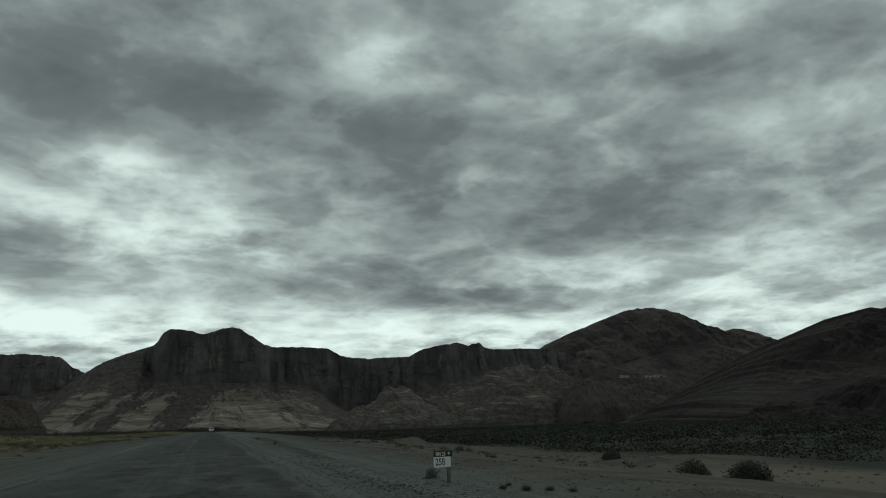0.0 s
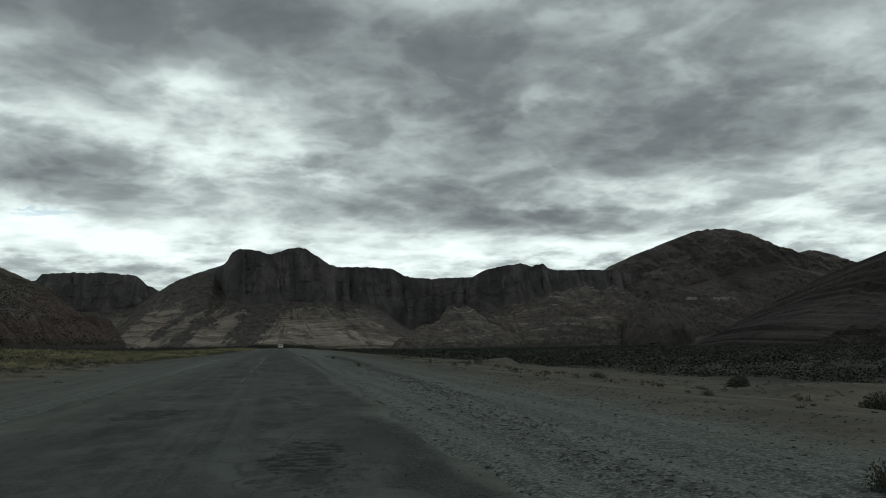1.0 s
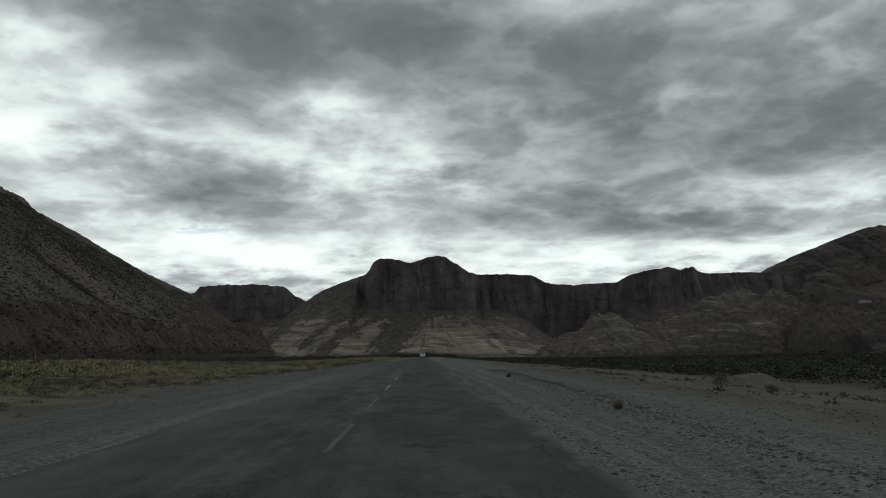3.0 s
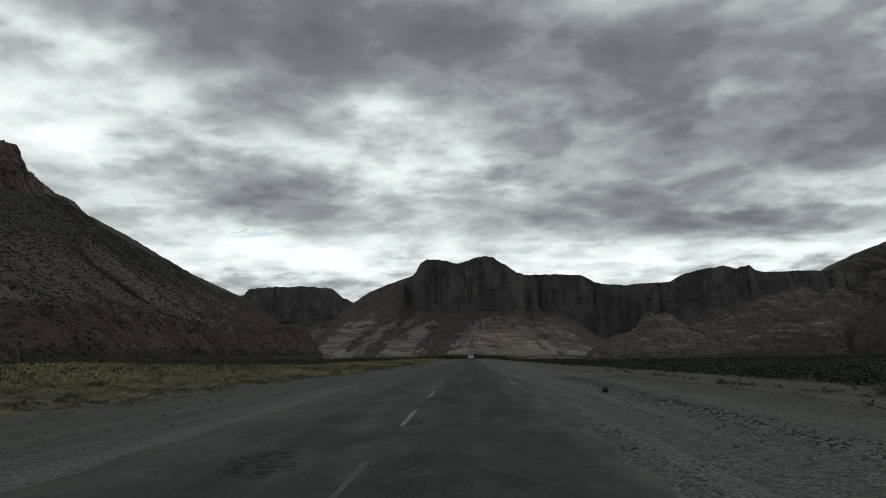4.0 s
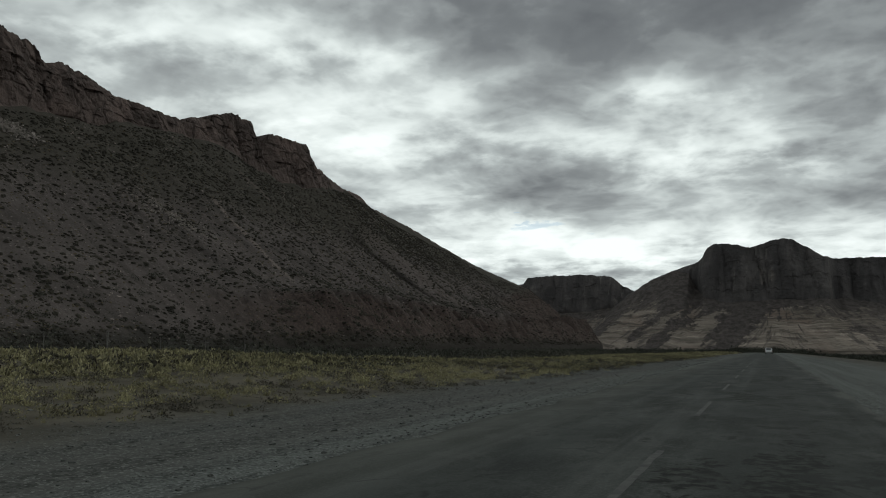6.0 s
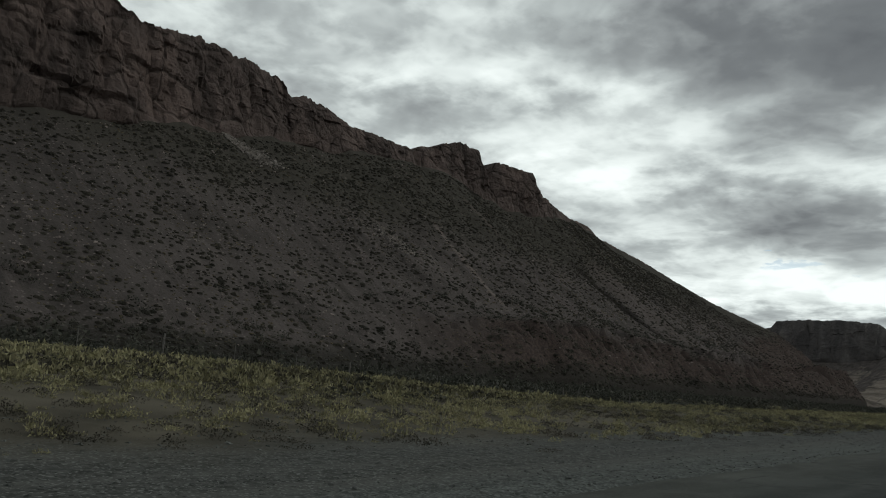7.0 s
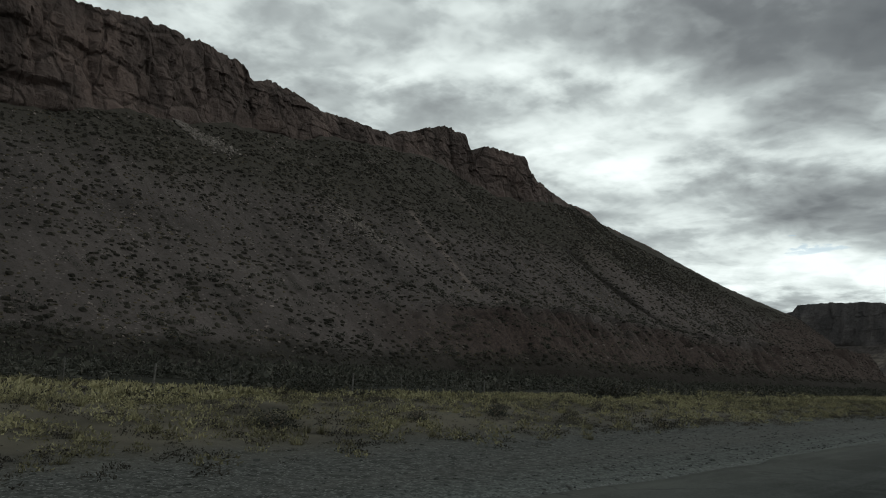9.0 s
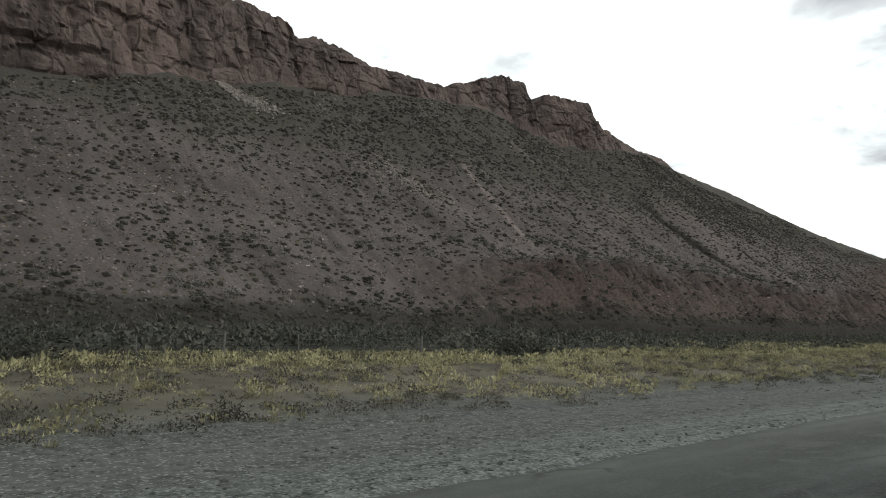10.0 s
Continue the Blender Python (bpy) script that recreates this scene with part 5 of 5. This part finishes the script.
x, y = strewn(15000, -4.8, 2.0, 5, 60, lambda x, y: np.clip(0.25 + 0.9 * fbm(x / 1.5, y / 4, 211), 0, 1) * (1 - 0.8 * step(y, 32, 50)))
scatter("gravel", STONES, x, y, road_z(y) + 0.004, rng.uniform(0.005, 0.016, len(x)) * rng.uniform(0.6, 1.7, len(x)), rng.uniform(0.6, 0.9, len(x)), M_STONE, "fine loose gravel on the worn road surface", "gravel", rng)
x, y = strewn(5200, -15, -5.4, 60, 190, lambda x, y: np.clip(0.4 + 1.1 * fbm(x / 1.5, y / 7, 212), 0.03, 1))
scatter("stones", STONES, x, y, land(x, y), 0.018 + 0.055 * rng.uniform(0, 1, len(x)) ** 3, rng.uniform(0.5, 0.9, len(x)), M_STONE, "loose stones on the dirt verge", "stone", rng)
x, y = strewn(1400, 12, 60, 20, 120, lambda x, y: np.clip(0.5 + fbm(x / 5, y / 5, 207), 0, 1))
scatter("stones", STONES, x, y, land(x, y), rng.uniform(0.03, 0.14, len(x)), rng.uniform(0.5, 0.9, len(x)), M_STONE, "scattered stones on the spoil ground", "stone", rng)
x, y = strewn(900, 9, 60, 20, 125, lambda x, y: np.clip(0.4 + 0.9 * fbm(x / 8, y / 8, 208), 0, 1))
scatter("dry_tufts", FARTUFTS, x, y, land(x, y) - 0.02, rng.uniform(0.10, 0.32, len(x)), rng.uniform(0.7, 1.1, len(x)), M_DRY, "short dry grass tufts on bare ground", "grass", rng)


# ---- single shrubs, weeds and posts on the right ----
def shrub(x, y, radius, height, leaves, seed, label, material):
    """A round shrub: forked stems and a crown of small leaves."""
    r = np.random.default_rng(seed)
    z = float(land(x, y))
    ob = new("shrub")
    ob.location = (x, y, z - 0.03)
    tagged(ob, label, "shrub", "shrubs beside the road")
    bm = bmesh.new()
    for k in range(7):
        a, ln = r.uniform(0, 6.283), r.uniform(0.5, 0.9)
        tip = Vector((math.cos(a) * radius * 0.6 * ln, math.sin(a) * radius * 0.6 * ln, height * ln))
        m = tip.to_track_quat("Z", "Y").to_matrix().to_4x4() @ Matrix.Translation((0, 0, tip.length / 2))
        bmesh.ops.create_cone(bm, segments=5, radius1=0.03 * radius + 0.008, radius2=0.006, depth=tip.length, matrix=m)
    part_bm("stems", bm, M_WOOD, ob, "thin brown stems")
    v = clump(r, leaves, 0.06 if leaves > 2000 else 0.075, 0.95)
    lump = 1 + 0.25 * fbm(v[:, 0] * 2 + seed, v[:, 1] * 2, seed)
    v = v * np.stack([radius * lump, radius * lump, height * lump], -1)
    part("crown", fast_mesh("crown", v, np.arange(len(v)).reshape(-1, 3), material), ob)
    return ob


for k, (x, y, r, h) in enumerate([(36.4, 54.3, 1.5, 1.9), (41.2, 53.8, 1.7, 1.8), (15.9, 50.0, 0.45, 0.4), (17.6, 53.4, 0.35, 0.4), (20.8, 48.7, 0.5, 0.45), (26.4, 49.4, 0.6, 0.6), (30.5, 57.5, 0.9, 0.8),
                                  (23.4, 52.2, 0.45, 0.45), (28.9, 73.4, 0.55, 0.55), (27.4, 68.6, 0.5, 0.5), (27.0, 77.0, 0.4, 0.45), (20.5, 92.0, 0.6, 0.6), (43.3, 80.3, 1.2, 1.2), (12.0, 33.0, 0.25, 0.22), (14.0, 70.0, 0.3, 0.3)]):
    shrub(x, y, r, h, 5200 if r > 1 else 900, 300 + k, "rounded grey-green desert shrub on bare soil", M_SAGE)
for k, (x, y, r, h) in enumerate([(-24.0, 168.0, 2.2, 1.5), (-27.5, 148.0, 1.5, 1.2), (-12.4, 135.0, 0.55, 0.42), (-12.9, 139.5, 0.32, 0.3), (-13.2, 143.0, 0.4, 0.4), (-30.0, 128.0, 0.9, 0.7)]):
    shrub(x, y, r, h, 4000 if r > 1 else 900, 330 + k, "rounded dark grey bush among the tussock grass", M_THICKET)
for k, (x, y, h, wide) in enumerate([(4.35, 56.4, 0.36, 0.8), (4.4, 78.5, 0.36, 0.8), (5.6, 14.9, 0.15, 1.6), (5.9, 14.4, 0.19, 1.5), (6.25, 14.1, 0.16, 1.7), (6.5, 13.6, 0.14, 1.6), (6.0, 15.6, 0.12, 1.6)]):
    r = np.random.default_rng(400 + k)
    ob = tagged(new("weed"), "dry upright weed at the edge of the gravel", "weed", "weeds beside the road")
    ob.location = (x, y, float(land(x, y)))
    v = tuft(r, 260, 0.012) * np.array([h * wide, h * wide, h])
    part("tuft", fast_mesh("tuft", v, np.arange(len(v)).reshape(-1, 3), M_DRY if k != 1 else M_BROWNBUSH), ob)
shrub(5.2, 18.7, 0.2, 0.3, 900, 420, "small grey-green shrub beside the kilometre sign", M_SAGE)


def post(x, y, h, w, lean, label, group, cat="post"):
    bm = box_bm(-w / 2, w / 2, -w / 2, w / 2, -0.4, h, w * 0.18)
    for vert in bm.verts:
        vert.co.x += 0.15 * w * math.sin(vert.co.z * 5 + x)
    me = bpy.data.meshes.new("post")
    bm.to_mesh(me)
    bm.free()
    me.materials.append(M_WOOD)
    ob = tagged(new("post", me), label, cat, group)
    ob.matrix_world = pose(x, y, float(land(x, y)), lean, lean * 0.6, 0)
    return ob


post(29.3, 51.6, 1.25, 0.09, 2, "weathered wooden post standing on bare soil", "posts in the hollow")
post(31.1, 46.6, 1.0, 0.08, -3, "weathered wooden post standing on bare soil", "posts in the hollow")

# ---- wire fence beyond the grass ----
fence = tagged(new("wire_fence"), "wire fence with thin grey wooden posts beyond the grass", "fence")
FENCE_X = -39.0
rf = random.Random(12)
for k in range(38):
    y, thick = 62 + 4.7 * k, k % 3 == 0
    w, h = (0.10, 1.4) if thick else (0.045, 1.25)
    bm = box_bm(-w / 2, w / 2, -w / 2, w / 2, -0.4, h + rf.uniform(-0.08, 0.06), w * 0.2)
    p = part_bm("fence_post" if thick else "dropper", bm, M_GREYWOOD, fence)
    p.matrix_world = pose(FENCE_X, y, float(land(FENCE_X, y)), rf.uniform(-3, 3), rf.uniform(-3, 3), 0)
for z in (0.35, 0.65, 0.95, 1.2):
    bm = bmesh.new()
    ring = []
    for y in np.arange(60, 238, 2.75):
        c = (FENCE_X - 0.04, float(y), float(land(FENCE_X, y)) + z)
        ring.append([bm.verts.new((c[0] + 0.0018 * math.cos(a), c[1], c[2] + 0.0018 * math.sin(a))) for a in (0, 2.094, 4.189)])
    for a, b in zip(ring, ring[1:]):
        for q in range(3):
            bm.faces.new((a[q], a[(q + 1) % 3], b[(q + 1) % 3], b[q]))
    part_bm("wire", bm, M_STEEL, fence)

# ---- kilometre sign ----
SIGN = (5.12, 16.95)
sz = float(land(*SIGN)) - 0.07
board = new("road_sign")
board.matrix_world = pose(SIGN[0], SIGN[1], sz, 0, 0, 7)
tagged(board, "white kilometre sign with black header on a grey post", "road sign")
part_bm("post", box_bm(-0.035, 0.035, 0.004, 0.064, -0.5, 0.80, 0.008), M_GREYWOOD, board, "grey weathered post")


def plate(name, x0, x1, z0, z1, y0, y1, radius, material, label):
    """A thin plate with rounded corners."""
    bm = bmesh.new()
    outline = []
    for cx, cz, a0 in ((x1 - radius, z1 - radius, 0), (x0 + radius, z1 - radius, 90), (x0 + radius, z0 + radius, 180), (x1 - radius, z0 + radius, 270)):
        outline += [(cx + radius * math.cos(radians(a0 + a)), cz + radius * math.sin(radians(a0 + a))) for a in (0, 30, 60, 90)]
    front = [bm.verts.new((x, y0, z)) for x, z in outline]
    rear = [bm.verts.new((x, y1, z)) for x, z in outline]
    bm.faces.new(front)
    bm.faces.new(rear[::-1])
    for a in range(len(outline)):
        b = (a + 1) % len(outline)
        bm.faces.new((front[b], front[a], rear[a], rear[b]))
    return part_bm(name, bm, material, board, label)


plate("number_plate", -0.375, 0.035, 0.42, 0.665, -0.004, 0.002, 0.018, M_WHITE, "white enamel plate")
plate("header_plate", -0.375, 0.075, 0.645, 0.775, -0.010, -0.005, 0.012, M_BLACK, "black enamel header plate")


def lettering(name, text, size, x, z, y, squeeze, material):
    cu = bpy.data.curves.new(name, "FONT")
    cu.body, cu.size, cu.extrude, cu.offset = text, size, 0.001, 0.0025
    tmp = new(name, cu)
    bpy.context.view_layer.update()
    me = bpy.data.meshes.new_from_object(tmp.evaluated_get(bpy.context.evaluated_depsgraph_get()))
    bpy.data.objects.remove(tmp)
    me.transform(Matrix.Translation((x, y, z)) @ Matrix.Rotation(radians(90), 4, "X") @ Matrix.Diagonal((squeeze, 1, 1, 1)))
    me.materials.clear()
    me.materials.append(material)
    return part(name, me, board, "painted " + text)


lettering("number", "258", 0.215, -0.335, 0.465, -0.0055, 0.72, M_BLACK)
lettering("route", "RN 25", 0.115, -0.325, 0.670, -0.0115, 0.78, M_WHITE)
bm = bmesh.new()
shield = [bm.verts.new((x, -0.0125, z)) for x, z in ((-0.035, 0.745), (0.02, 0.745), (0.022, 0.705), (-0.0075, 0.675), (-0.037, 0.705))]
bm.faces.new(shield[::-1])
bmesh.ops.solidify(bm, geom=bm.faces[:], thickness=0.002)
part_bm("shield", bm, M_WHITE, board, "small white shield")


# ---- white pickup far down the road ----
def wheel(bm_r, w):
    bm = bmesh.new()
    bmesh.ops.create_cone(bm, cap_ends=True, segments=20, radius1=bm_r, radius2=bm_r, depth=w, matrix=Matrix.Rotation(radians(90), 4, "Y"))
    bmesh.ops.bevel(bm, geom=[e for e in bm.edges if abs((e.verts[0].co.x - e.verts[1].co.x)) < 1e-4], offset=0.04, segments=2, affect="EDGES")
    return bm


car = new("pickup")
CAR_X, CAR_Y = 0.25, 300.0
car.location = (CAR_X, CAR_Y, road_top(CAR_X, CAR_Y))
tagged(car, "white pickup truck standing on the asphalt road", "car")


def shell(name, rows, material, parent, label=""):
    """A closed body from cross sections (y, half width below, half width above, z below, z above)."""
    bm = bmesh.new()
    rings = []
    for y, w0, w1, z0, z1 in rows:
        rings.append([bm.verts.new(c) for c in ((-w0, y, z0), (w0, y, z0), (w0, y, z0 + 0.6 * (z1 - z0)), (w1, y, z1), (-w1, y, z1), (-w0, y, z0 + 0.6 * (z1 - z0)))])
    for a, b in zip(rings, rings[1:]):
        for q in range(6):
            bm.faces.new((a[q], a[(q + 1) % 6], b[(q + 1) % 6], b[q]))
    bm.faces.new(rings[0][::-1])
    bm.faces.new(rings[-1])
    bmesh.ops.recalc_face_normals(bm, faces=bm.faces[:])
    bmesh.ops.bevel(bm, geom=bm.edges[:], offset=0.035, segments=2, affect="EDGES")
    return part_bm(name, bm, material, parent, label)


shell("body", [(-2.4, 0.86, 0.84, 0.42, 1.02), (1.0, 0.88, 0.86, 0.38, 1.04), (2.0, 0.86, 0.80, 0.38, 1.0), (2.45, 0.80, 0.72, 0.42, 0.86)], M_CARPAINT, car, "white painted body")
shell("cabin", [(-0.75, 0.82, 0.66, 1.00, 1.62), (0.45, 0.82, 0.68, 1.00, 1.64), (1.15, 0.82, 0.76, 1.00, 1.06)], M_CARPAINT, car, "white painted cabin")
part_bm("rear_window", box_bm(-0.56, 0.56, -0.80, -0.77, 1.16, 1.50, 0.012), M_GLASS, car, "dark rear window")
part_bm("tailgate", box_bm(-0.74, 0.74, -2.47, -2.41, 0.62, 1.00, 0.02), M_CARPAINT, car, "white tailgate")
part_bm("bumper", box_bm(-0.84, 0.84, -2.58, -2.40, 0.40, 0.56, 0.03), M_STEEL, car, "grey steel bumper")
for sx in (-1, 1):
    part_bm("tail_light", box_bm(sx * 0.79 - 0.05, sx * 0.79 + 0.05, -2.47, -2.41, 0.66, 0.98, 0.012), M_RED, car, "red tail light")
    for wy in (-1.45, 1.5):
        part_bm("wheel", wheel(0.36, 0.24), M_RUBBER, car).location = (sx * 0.76, wy, 0.36)
